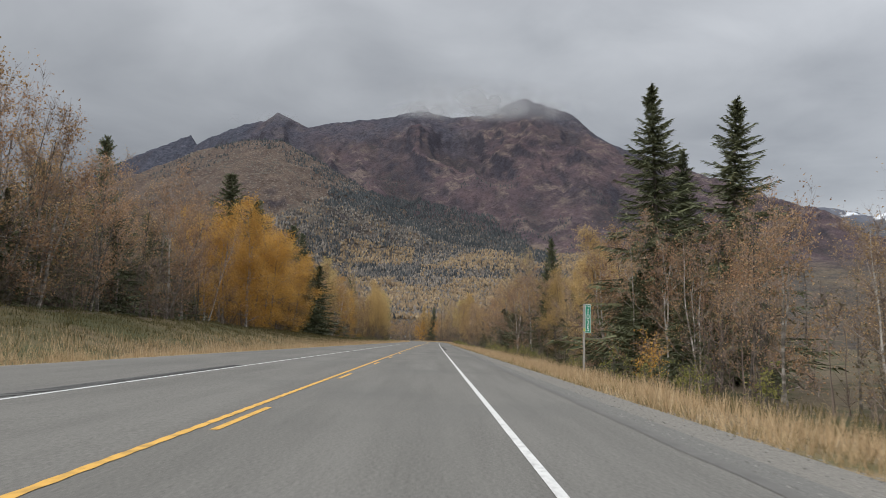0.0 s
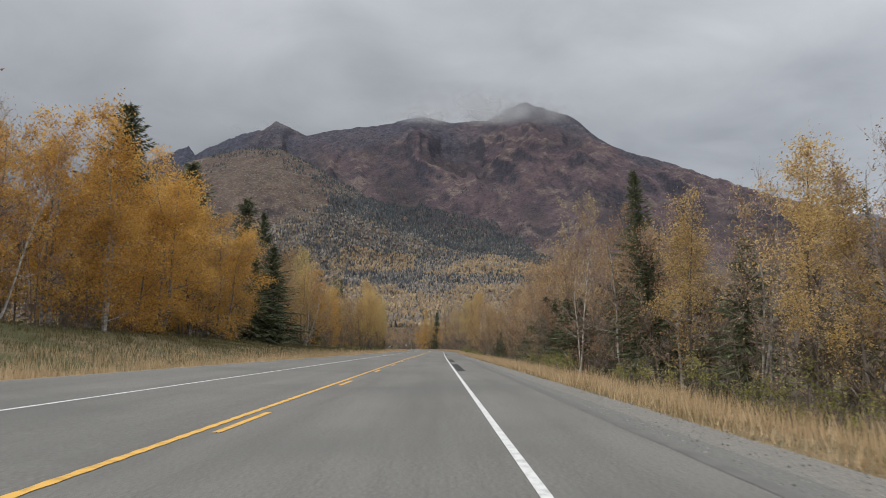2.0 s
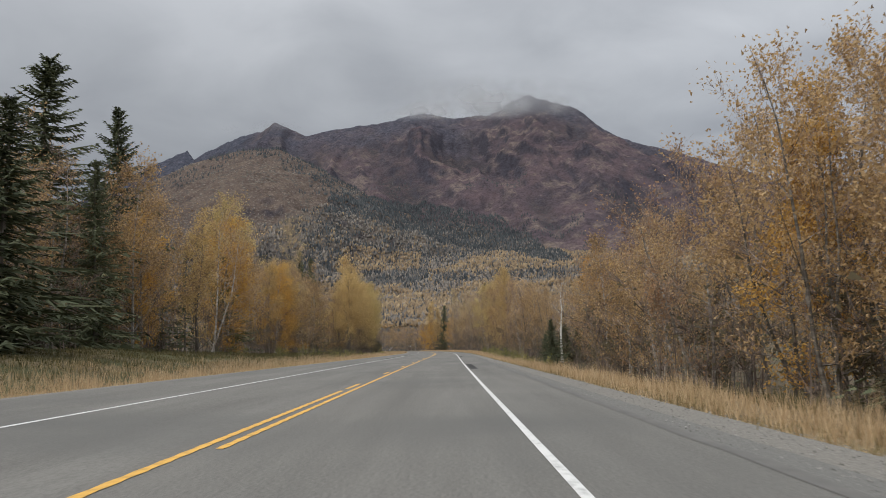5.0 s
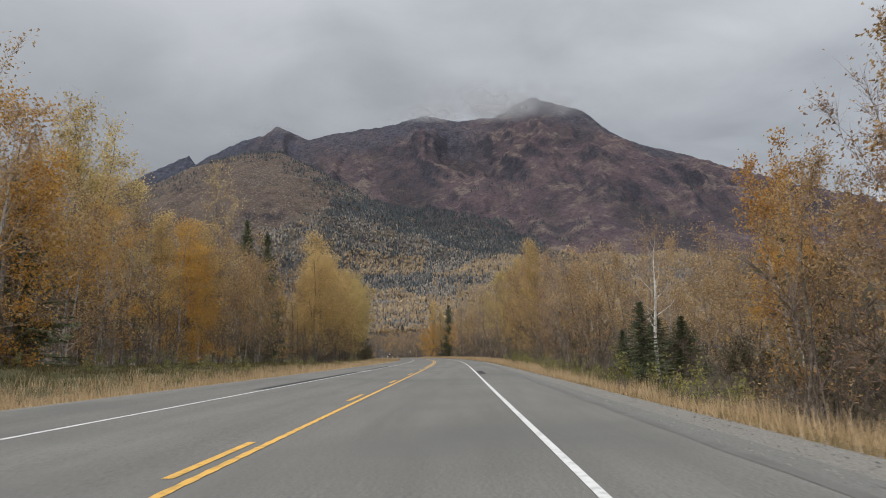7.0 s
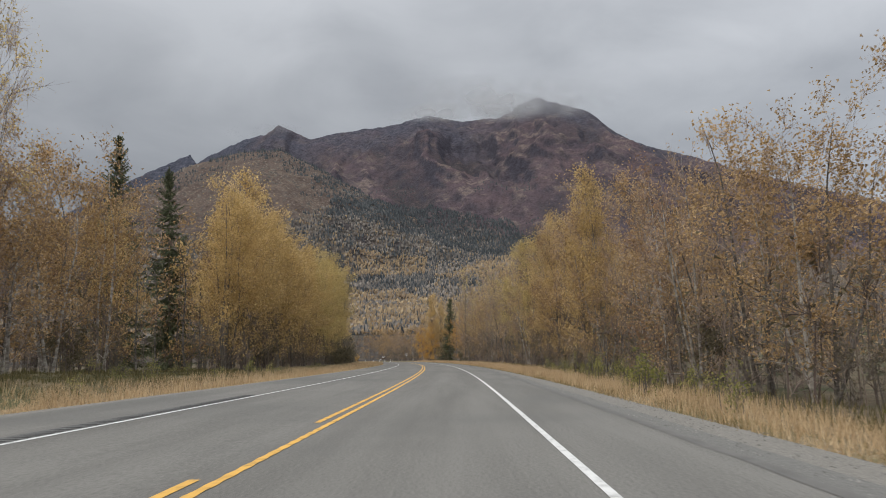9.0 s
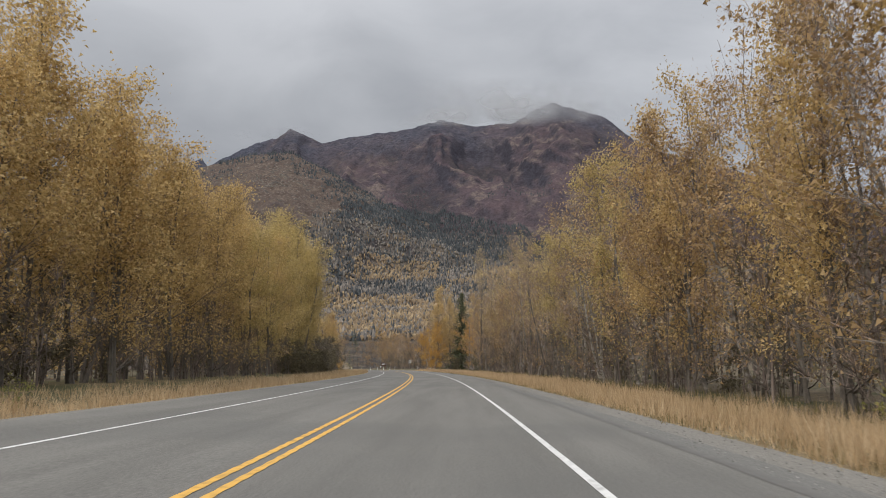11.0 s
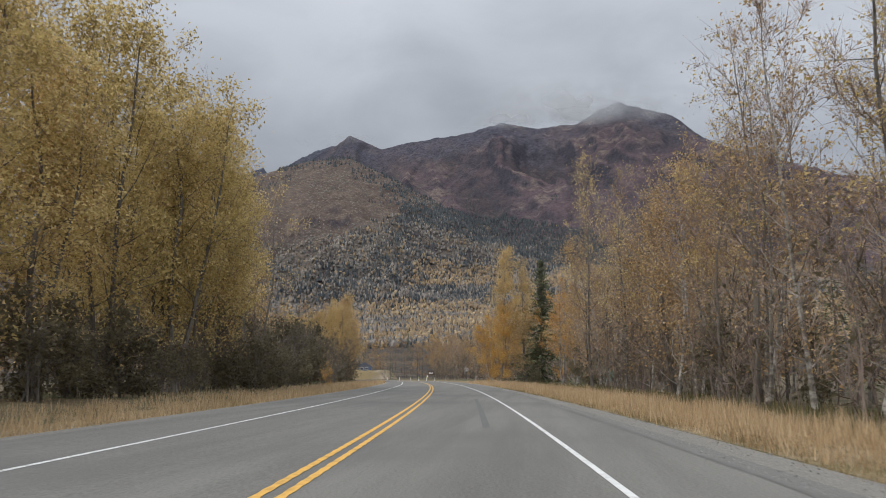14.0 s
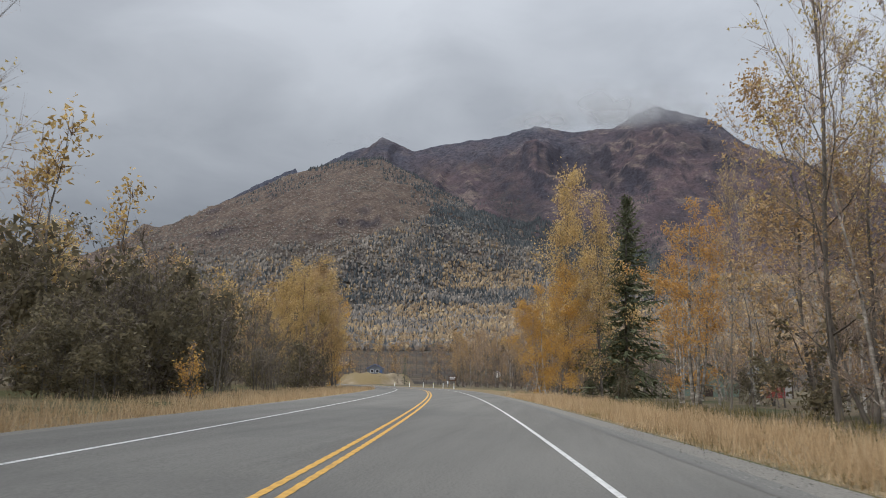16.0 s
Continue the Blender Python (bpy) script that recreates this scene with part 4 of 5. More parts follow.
def spruce(seed, h=18.0, width=3.2, gap=0.40, low=0.03, sprays=6, per=7, thin=1.0, taper=0.8):
    """Trunk mesh and crown mesh of a spruce: whorls of boughs, low ones drooping with lifted tips, high ones rising, each with hanging sprays."""
    r = np.random.default_rng(seed)
    wood, crown = Shape(), Shape()
    t = np.linspace(0, 1, 8)
    path = np.stack([0.08 * np.sin(t * 4 + seed), 0.08 * np.cos(t * 3), h * t - 0.2], -1)
    wood.tube(path, 0.011 * h * (1 - t) ** 0.8 + 0.010, 6, 0)
    z = h * low
    p_all, q_all, w_all = [np.array([[0, 0, h * 0.955]])], [np.array([[0, 0, h + 0.25]])], [[0.10]]
    while z < h * 0.985:
        f = z / h
        reach0 = width * ((1 - f) ** taper * 0.95 + 0.012) * np.clip(0.75 + f * 3, 0.6, 1)
        spin = r.uniform(0, 2 * math.pi)
        for k in range(per + int(r.integers(-1, 2))):
            a = spin + (k + r.normal() * 0.25) * 2 * math.pi / per
            reach = reach0 * r.choice((r.uniform(0.35, 0.7), r.uniform(0.75, 1.2)), p=(0.35, 0.65))
            out = np.array([math.cos(a), math.sin(a), 0.0])
            side = np.array([-math.sin(a), math.cos(a), 0.0])
            tilt = np.interp(f, (0, 0.45, 0.8, 1), (-0.62, -0.42, -0.10, 0.75)) + r.normal() * 0.10
            base = np.array([0, 0, z + r.normal() * gap * 0.3])
            c = np.linspace(0, 1, sprays + 1)
            line = base + out * reach * c[:, None] + np.array([0, 0, 1.0]) * (reach * (tilt * c + 0.34 * c * c))[:, None]
            half = line[sprays // 2]
            p_all += [line[:1], half[None]]
            q_all += [half[None] + out * 0.1, line[-1:] + out * 0.18 + np.array([[0, 0, 0.05]])]
            w_all += [[0.07 + 0.03 * reach], [0.06 + 0.03 * reach]]
            for j in range(1, sprays + 1):
                ln = (0.20 + 0.20 * reach) * (1.2 - 0.75 * c[j]) * r.uniform(0.65, 1.3)
                for sgn in (-1, 1):
                    d = out * r.uniform(0.4, 0.9) + side * sgn * r.uniform(0.35, 1.0) + np.array([0, 0, -0.42 + r.normal() * 0.28])
                    p_all.append(line[j:j + 1] - out * 0.08)
                    q_all.append(line[j:j + 1] + unit(d)[None] * ln)
                    w_all.append([(0.06 + 0.045 * reach * r.random() + 0.36 / sprays) * thin])
        z += gap * (0.7 + 0.5 * (1 - f)) * r.uniform(0.75, 1.25)
    crown.spikes(np.concatenate(p_all), np.concatenate(q_all), np.concatenate([np.asarray(w, float) for w in w_all]), 0, r)
    return wood.mesh("trunk", [M_DARKBARK]), crown.mesh("crown", [M_NEEDLE])


# species: category, label, meshes, full height of the meshes
SPECIES = {
    "bare_birch": ("birch tree", "slender pale-barked birch, nearly bare, with reddish-brown twigs", 15.0,
                   [broadleaf(s, 15, 0.10, 0.12, 4.3, 26, 22, 1700, 1400, leaf_size=(0.09, 0.17), leaf_mat=M_TAN, stems=st, twig_len=(0.5, 1.5), clump=0.5, scatter=0.25, lean=0.07) for s, st in ((1, 1), (2, 2), (3, 2), (4, 3))]),
    "tan_birch": ("birch tree", "pale-barked birch with thinning tan autumn leaves", 15.0,
                  [broadleaf(s, 15, 0.11, 0.10, 4.6, 28, 22, 1200, 4200, leaf_size=(0.11, 0.21), leaf_mat=M_TAN, stems=st, leaf_low=0.05, twig_len=(0.5, 1.4), clump=0.4, scatter=0.3, lean=0.06) for s, st in ((11, 1), (12, 2), (13, 3))]),
    "rust_birch": ("birch tree", "half-bare birch with rusty brown leaves", 13.0,
                   [broadleaf(s, 13, 0.10, 0.10, 4.4, 26, 18, 1800, 2500, leaf_size=(0.10, 0.19), leaf_mat=M_RUST, twig_len=(0.5, 1.4), clump=0.5, scatter=0.25, stems=st, lean=0.07) for s, st in ((15, 2), (16, 3), (17, 2))]),
    "gold_birch": ("birch tree", "birch in full golden autumn leaf with drooping twigs", 16.0,
                   [broadleaf(s, 16, 0.14, 0.08, 5.0, 34, 22, 1500, 12500, leaf_size=(0.11, 0.21), leaf_mat=M_GOLD, stems=st, droop=0.2, tip=0.42, scatter=0.32, clump=0.35, twig_len=(0.4, 1.2)) for s, st in ((21, 1), (22, 2), (23, 2))]),
    "orange_birch": ("birch tree", "broad white-stemmed birch in thinning orange-brown leaf", 16.0,
                     [broadleaf(25, 16, 0.15, 0.16, 4.6, 30, 24, 1900, 5600, leaf_size=(0.11, 0.21), leaf_mat=M_ORANGE, stems=3, droop=0.2, tip=0.42, scatter=0.2)]),
    "cottonwood": ("cottonwood tree", "tall grey-barked cottonwood with yellow leaves", 22.0,
                   [broadleaf(s, 22, 0.17, 0.08, 5.4, 36, 30, 1300, 8600, leaf_size=(0.14, 0.26), bark=M_DARKBARK, leaf_mat=M_YELLOWLEAF, stems=st, tip=0.5, leaf_low=0.08, scatter=0.42, clump=0.35, twig_len=(0.5, 1.5)) for s, st in ((31, 1), (32, 2), (33, 2))]),
    "olive_cottonwood": ("cottonwood tree", "tall grey-barked cottonwood in dense olive-yellow leaf", 25.0,
                         [broadleaf(s, 25, 0.20, 0.10, 6.2, 38, 28, 1300, 9600, leaf_size=(0.15, 0.27), bark=M_DARKBARK, leaf_mat=M_OLIVE, stems=st, tip=0.42, leaf_low=0.10, scatter=0.45, clump=0.35, twig_len=(0.5, 1.5)) for s, st in ((41, 1), (42, 2), (43, 2))]),
    "bare_cottonwood": ("cottonwood tree", "tall half-bare cottonwood with a few pale yellow leaves", 20.0,
                        [broadleaf(s, 20, 0.15, 0.14, 4.9, 34, 26, 2300, 1700, leaf_size=(0.10, 0.19), bark=M_DARKBARK, leaf_mat=M_OLIVE, stems=st, leaf_low=0.30, twig_len=(0.5, 1.6), lean=0.03) for s, st in ((45, 1), (46, 2), (47, 3))]),
    "spruce": ("spruce tree", "dark green spruce with drooping boughs", 18.0, [spruce(51, 18, 5.5, gap=0.42, sprays=10, per=7), spruce(52, 18, 5.1, gap=0.42, sprays=10, per=7), spruce(53, 18, 5.8, gap=0.44, sprays=10, per=7)]),
    "near_spruce": ("spruce tree", "tall dark green spruce with drooping feathery boughs", 18.0, [spruce(57, 18, 6.0, gap=0.40, sprays=20, per=7, thin=0.68, taper=1.0), spruce(58, 18, 5.7, gap=0.40, sprays=20, per=7, thin=0.68, taper=0.95)]),
    "young_spruce": ("spruce tree", "bushy dark green young spruce", 8.0, [spruce(55, 8, 3.1, gap=0.30, sprays=9, low=0.02, thin=0.7), spruce(56, 8, 2.8, gap=0.30, sprays=9, low=0.02, thin=0.7)]),
    "alder": ("alder bush", "dense grey leafless alder thicket", 5.0,
              [broadleaf(s, 5, 0.035, 0.04, 3.0, 18, 24, 950, 360, leaf_size=(0.09, 0.18), bark=M_DARKBARK, twig=M_GREYTWIG, leaf_mat=M_SHRUBLEAF, stems=5, tip=0.3, sides=3, twig_len=(0.3, 0.9), twig_width=(0.014, 0.034), forks=3) for s in (61, 62, 63)]),
    "green_bush": ("bush", "dark bush with dull green leaves", 3.5,
                   [broadleaf(s, 3.5, 0.03, 0.04, 2.4, 15, 22, 260, 1300, leaf_size=(0.12, 0.23), bark=M_DARKBARK, twig=M_GREYTWIG, leaf_mat=M_SHRUBLEAF, stems=4, tip=0.3, sides=3, twig_len=(0.3, 0.8), forks=2, scatter=0.18) for s in (65, 66)]),
    "gold_bush": ("bush", "small bush with orange-yellow autumn leaves", 2.5,
                  [broadleaf(s, 2.5, 0.022, 0.06, 1.2, 20, 45, 260, 700, leaf_size=(0.06, 0.12), bark=M_DARKBARK, leaf_mat=M_GOLD, stems=4, sides=3, twig_len=(0.2, 0.5), scatter=0.1, forks=2) for s in (68,)]),
    "weed": ("bush", "low leafy roadside weed with yellow-green leaves", 1.2,
             [broadleaf(s, 1.2, 0.012, 0.05, 0.75, 14, 35, 90, 320, leaf_size=(0.05, 0.10), bark=M_DARKBARK, twig=M_GREYTWIG, leaf_mat=M_WEED, stems=4, sides=3, twig_len=(0.12, 0.35), scatter=0.08, forks=1) for s in (75, 76)]),
    "snag": ("dead birch", "dead white birch trunk with broken limbs", 11.0, [broadleaf(71, 11, 0.17, 0.28, 1.9, 18, 38, 520, 60, leaf_size=(0.08, 0.14), bark=M_WHITEBARK, forks=4, lean=0.05, wander=0.035, twig_len=(0.3, 0.8), leaf_low=0.4)]),
}
TOP_NAMES = {"young_spruce": "spruce_tree", "spruce": "spruce_tree", "near_spruce": "spruce_tree", "alder": "alder_bush", "green_bush": "bush", "gold_bush": "bush", "weed": "bush", "snag": "dead_birch",
             "cottonwood": "cottonwood_tree", "olive_cottonwood": "cottonwood_tree", "bare_cottonwood": "cottonwood_tree"}


def plant(kind, s, l, height, variant=None, turn=None, fat=1.0):
    """One tree at a place along the road, of a given height."""
    category, label, full, meshes = SPECIES[kind]
    i = int(rng.integers(len(meshes))) if variant is None else variant
    k = height / full
    tree = new(TOP_NAMES.get(kind, "birch_tree"))
    tree.empty_display_size = 0.3
    tagged(tree, label, category, "trees along the highway")
    tree.matrix_basis = Matrix.LocRotScale(spot(s, l), Euler((rng.normal() * 0.02, rng.normal() * 0.02, rng.uniform(0, 6.28) if turn is None else turn)), Vector((k * fat, k * fat, k)))
    part("trunk", meshes[i][0], tree)
    part("crown", meshes[i][1], tree)
    return tree


def choose(mix):
    names, weights = zip(*mix)
    return names[int(rng.choice(len(names), p=np.array(weights) / sum(weights)))]


# zones of the wood's edge: from, to, distance of the first row, lowest and greatest height, kinds
LEFT = [
    (14, 96, -26.5, 13, 15.5, (("bare_birch", 4), ("rust_birch", 4), ("tan_birch", 1))),
    (96, 142, -26.0, 13.5, 16, (("gold_birch", 8), ("tan_birch", 1))),
    (142, 200, -27.0, 13, 17, (("tan_birch", 4), ("gold_birch", 1), ("bare_birch", 2), ("spruce", 1))),
    (200, 296, -26.5, 14, 18, (("tan_birch", 5), ("bare_birch", 2), ("cottonwood", 2), ("gold_birch", 1))),
    (296, 372, -19.5, 17, 21, (("cottonwood", 5), ("bare_birch", 1), ("olive_cottonwood", 1))),
    (372, 432, -19.0, 17.5, 22, (("olive_cottonwood", 6), ("cottonwood", 2))),
    (492, 590, -14.5, 13, 17, (("cottonwood", 3), ("tan_birch", 2), ("olive_cottonwood", 1))),
]
RIGHT = [
    (14, 40, 17.5, 6.5, 9.5, (("bare_birch", 6), ("rust_birch", 1.5))),
    (58, 92, 17.0, 8, 11, (("tan_birch", 2), ("bare_birch", 2), ("cottonwood", 1), ("young_spruce", 0.15))),
    (92, 116, 17.0, 9.5, 13, (("tan_birch", 4), ("bare_birch", 3), ("rust_birch", 2))),
    (134, 162, 17.5, 10, 14, (("tan_birch", 3), ("spruce", 0.4), ("gold_birch", 0.6))),
    (162, 206, 17.0, 10, 13, (("tan_birch", 4), ("rust_birch", 2), ("bare_birch", 2))),
    (206, 250, 22.5, 9, 13, (("tan_birch", 3), ("bare_birch", 3))),
    (250, 296, 16.5, 12, 15, (("tan_birch", 3), ("bare_birch", 4), ("rust_birch", 1))),
    (296, 336, 17.5, 13, 18, (("cottonwood", 2), ("tan_birch", 3), ("bare_birch", 3))),
    (336, 402, 16.5, 15, 20, (("bare_cottonwood", 4), ("bare_birch", 3), ("olive_cottonwood", 1))),
    (402, 446, 18.0, 13, 18, (("bare_birch", 2), ("bare_cottonwood", 4), ("tan_birch", 2))),
    (500, 528, 17.0, 11, 15, (("bare_birch", 5), ("tan_birch", 2))),
    (528, 600, 28.0, 11, 15, (("bare_birch", 5), ("tan_birch", 2))),
]
for zones, side, spacing in ((LEFT, -1, 4.6), (RIGHT, 1, 4.2)):
    for s0, s1, edge, h0, h1, mix in zones:
        for row, gap in ((0, spacing * 0.9), (1, spacing * 6)):
            s = s0 + rng.random() * gap
            while s < s1:
                if side > 0 and 246 < s < 253:
                    s += gap
                    continue
                plant(choose(mix), s, edge + side * (row * 3.2 + rng.uniform(0, 2.2)), rng.uniform(h0, h1) * (1 - 0.05 * row))
                s += gap * rng.uniform(0.6, 1.45)
        # thicket at the foot of the trees
        s = s0 + rng.random() * 2
        while s < s1:
            plant(choose((("alder", 5), ("green_bush", 2.5), ("young_spruce", 0.25))), s, edge + side * rng.uniform(0.2, 4.0), rng.uniform(2.2, 4.4))
            s += 7.5 * rng.uniform(0.5, 1.5)

# single trees that stand out
for kind, s, l, h, v, fat in (
    ("near_spruce", 48.5, 18.1, 20.6, 0, 1.1), ("near_spruce", 46.2, 21.9, 19.0, 1, 1.15), ("near_spruce", 49.8, 20.2, 16.5, 1, 0.9), ("young_spruce", 45.0, 15.8, 6.5, 0, 1.2), ("young_spruce", 52.0, 16.5, 7.0, 1, 1.2),
    ("rust_birch", 41.0, 19.0, 9.5, 1, 1.0), ("near_spruce", 48.0, 16.4, 7.5, 0, 1.6), ("near_spruce", 43.5, 17.8, 7.0, 1, 1.6), ("young_spruce", 39.0, 16.4, 5.0, 1, 1.3), ("rust_birch", 45.5, 15.6, 9.8, 0, 0.9), ("rust_birch", 50.5, 15.0, 9.0, 2, 1.0), ("rust_birch", 42.5, 17.0, 8.6, 2, 1.1), ("bare_birch", 38.0, 16.8, 8.5, 3, 1.0), ("bare_birch", 34.0, 18.0, 9.5, 1, 1.0), ("gold_bush", 36.0, 14.2, 2.6, 0, 1.0),
    ("cottonwood", 61.5, 16.6, 11.8, 0, 1.0), ("cottonwood", 66.0, 18.5, 10.5, 1, 1.1), ("young_spruce", 57.0, 15.5, 5.0, 0, 1.1), ("spruce", 102.0, 18.0, 12.5, 1, 1.1), ("spruce", 97.0, 17.5, 9.5, 0, 1.3), ("rust_birch", 99.0, 15.8, 11.0, 0, 1.0)):
    plant(kind, s, l, h, v, fat=fat)
for kind, s, l, h, v, fat in (
    ("spruce", 105.0, -45.0, 27.0, 0, 0.9), ("spruce", 137.4, -35.6, 29.2, 2, 1.35), ("spruce", 143.0, -36.5, 25.0, 0, 1.2), ("spruce", 173.9, -39.5, 31.0, 2, 1.4),
    ("spruce", 187.9, -34.0, 27.3, 0, 1.3), ("spruce", 203.4, -33.6, 27.5, 1, 1.06), ("spruce", 163.0, -23.0, 15.0, 2, 1.5), ("spruce", 158.0, -24.5, 12.5, 0, 1.5), ("spruce", 222.0, -27.0, 13.0, 2, 1.1)):
    plant(kind, s, l, h, v, fat=fat)
for kind, s, l, h, v, fat in (
    ("spruce", 300.2, -31.0, 24.2, 1, 0.75), ("spruce", 315.0, -30.0, 24.2, 0, 0.75), ("gold_birch", 259.0, -26.5, 14.5, 0, 0.9), ("olive_cottonwood", 242.0, -33.0, 23.5, 0, 1.0), ("bare_cottonwood", 272.0, -28.0, 25.0, 0, 0.8),
    ("olive_cottonwood", 248.0, -34.0, 24.0, 1, 1.0), ("olive_cottonwood", 255.0, -33.0, 21.5, 2, 1.0), ("gold_birch", 120.5, -24.0, 17.0, 1, 1.1), ("gold_birch", 108.5, -24.5, 17.5, 2, 1.1), ("gold_birch", 130.5, -24.5, 16.0, 0, 1.1),
    ("gold_birch", 143.0, -25.0, 15.0, 1, 1.1), ("gold_birch", 149.0, -26.0, 14.0, 0, 1.1), ("tan_birch", 154.0, -25.0, 13.5, 1, 1.2), ("bare_cottonwood", 434.0, -18.6, 23.0, 1, 0.9), ("olive_cottonwood", 364.0, -18.6, 17.0, 1, 1.1), ("olive_cottonwood", 373.0, -18.4, 17.5, 2, 1.1), ("olive_cottonwood", 382.0, -19.0, 18.0, 0, 1.2), ("olive_cottonwood", 390.0, -18.4, 18.5, 1, 1.1),
    ("olive_cottonwood", 398.0, -18.6, 23.5, 2, 1.0), ("olive_cottonwood", 403.5, -20.5, 24.5, 0, 1.1), ("olive_cottonwood", 408.0, -18.0, 24.0, 1, 1.0), ("olive_cottonwood", 414.0, -19.0, 23.0, 2, 1.0), ("olive_cottonwood", 420.0, -18.4, 22.0, 0, 1.0), ("olive_cottonwood", 426.0, -19.2, 22.0, 1, 1.0), ("cottonwood", 306.0, -19.0, 18.0, 0, 1.1), ("cottonwood", 338.0, -19.0, 18.5, 1, 1.2), ("cottonwood", 350.0, -19.2, 18.0, 2, 1.2),
    ("cottonwood", 318.0, -21.0, 23.5, 0, 1.0), ("cottonwood", 326.0, -19.5, 21.0, 2, 1.1)):
    plant(kind, s, l, h, v, fat=fat)
for kind, s, l, h, v, fat in (
    ("snag", 235.2, 19.2, 11.7, 0, 1.0), ("orange_birch", 213.0, 21.6, 15.5, 0, 0.9), ("gold_birch", 219.0, 24.5, 13.0, 0, 0.8), ("tan_birch", 240.5, 21.5, 11.5, 0, 0.8), ("young_spruce", 127.0, 14.2, 7.5, 0, 1.4), ("near_spruce", 131.0, 15.0, 8.2, 1, 1.9), ("near_spruce", 125.5, 16.8, 8.8, 0, 1.8), ("near_spruce", 119.5, 16.0, 7.6, 1, 1.8), ("near_spruce", 114.5, 15.6, 7.0, 0, 1.8), ("near_spruce", 110.0, 20.4, 18.0, 1, 0.95), ("rust_birch", 110.0, 14.8, 12.5, 0, 0.8), ("rust_birch", 127.5, 14.0, 11.0, 2, 1.0), ("bare_birch", 123.0, 13.6, 8.0, 1, 1.0), ("bare_birch", 129.0, 12.8, 7.0, 2, 0.9), ("rust_birch", 120.0, 13.2, 7.0, 0, 0.9), ("bare_cottonwood", 119.0, 15.4, 15.5, 1, 0.75), ("bare_cottonwood", 116.0, 17.2, 15.5, 0, 0.8), ("tan_birch", 141.0, 16.8, 11.5, 1, 0.9), ("tan_birch", 147.0, 16.5, 13.5, 2, 0.9), ("spruce", 233.0, 17.6, 6.5, 2, 1.4), ("near_spruce", 240.0, 20.5, 5.6, 0, 2.1), ("near_spruce", 237.0, 22.0, 5.2, 1, 2.1),
    ("spruce", 136.0, 15.5, 8.0, 2, 1.6), ("young_spruce", 121.5, 14.6, 7.5, 1, 1.5), ("young_spruce", 117.0, 15.0, 7.0, 0, 1.4), ("alder", 119.0, 13.6, 5.0, 1, 1.2), ("alder", 133.0, 12.8, 4.0, 0, 1.2), ("young_spruce", 240.0, 17.5, 4.0, 0, 1.2), ("tan_birch", 245.0, 19.0, 12.5, 2, 0.9), ("bare_birch", 243.0, 20.5, 13.0, 0, 0.9), ("cottonwood", 322.0, 17.2, 19.5, 1, 0.8), ("cottonwood", 330.0, 17.6, 20.0, 0, 0.8), ("cottonwood", 294.0, 17.0, 19.0, 0, 0.75), ("cottonwood", 304.0, 17.4, 19.5, 2, 0.75)):
    plant(kind, s, l, h, v, fat=fat)
for kind, s, l, h, v, fat in (
    ("cottonwood", 485.0, 13.8, 21.8, 0, 0.8), ("cottonwood", 485.0, 17.2, 20.2, 2, 0.75), ("gold_birch", 483.0, 12.8, 11.8, 0, 0.9), ("gold_birch", 487.0, 11.6, 11.0, 1, 0.9), ("spruce", 488.0, 20.4, 21.5, 2, 0.95),
    ("orange_birch", 462.0, 18.8, 14.8, 0, 0.95), ("orange_birch", 472.0, 20.8, 13.5, 0, 0.8), ("bare_cottonwood", 457.5, 19.4, 15.5, 0, 0.5), ("cottonwood", 515.0, -13.2, 17.0, 1, 1.0), ("cottonwood", 528.0, -12.4, 17.0, 0, 1.0), ("gold_birch", 541.0, -11.8, 14.0, 1, 0.9), ("bare_birch", 467.0, 25.0, 17.0, 0, 0.9), ("bare_cottonwood", 441.0, 18.0, 25.0, 0, 0.75), ("gold_bush", 449.0, -12.6, 2.6, 0, 1.0), ("bare_cottonwood", 443.0, 21.8, 24.0, 1, 0.7)):
    plant(kind, s, l, h, v, fat=fat)
for s, l, h, v in ((30, -29.5, 11, 0), (44, -30.5, 12, 1), (52, -29.0, 9, 2), (61, -31.0, 13, 0), (73, -29.5, 11, 1), (84, -30.5, 12, 2), (92, -28.5, 8, 0)):
    plant("spruce", s, l, h, v, fat=1.5)
# the alder thicket at the bend, lower towards its far end
for i in range(46):
    s = rng.uniform(449, 496)
    plant("alder" if rng.random() < 0.45 else "green_bush", s, rng.uniform(-25, -13.5), np.interp(s, (449, 470, 496), (7.8, 6.6, 3.6)) * rng.uniform(0.75, 1.1))

# dark brush in front of the tall cottonwoods
for i in range(34):
    plant(choose((("alder", 2), ("green_bush", 3))), rng.uniform(388, 450), rng.uniform(-18.5, -15.0), rng.uniform(2.4, 4.6), fat=1.2)

# brush on the low ground below the road
for i in range(16):
    plant(choose((("alder", 3), ("green_bush", 2))), rng.uniform(200, 250), rng.uniform(17, 24), rng.uniform(2, 3.6))

# brush that half hides the cabin
for s, l, h in ((474, 19.5, 3.0), (478, 17.5, 2.6), (470, 25.0, 3.2), (480, 23.0, 3.0), (476, 26.5, 3.4), (484, 26.0, 2.8), (466, 29.5, 2.4), (462, 22.5, 2.2), (464, 24.0, 1.3), (458, 26.5, 2.0), (488, 23.5, 3.0), (492, 18.0, 2.6)):
    plant("alder" if h > 2.9 else "green_bush", s, l, h)
for s, l, h in ((476, 24.0, 14.0), (462, 27.5, 15.0), (480, 27.5, 14.0), (464, 21.0, 12.0), (452, 23.8, 14.0), (455, 26.5, 15.0), (449, 25.0, 14.0), (464, 25.0, 10.5), (461, 24.0, 9.0)):
    plant("bare_birch", s, l, h, fat=0.8)
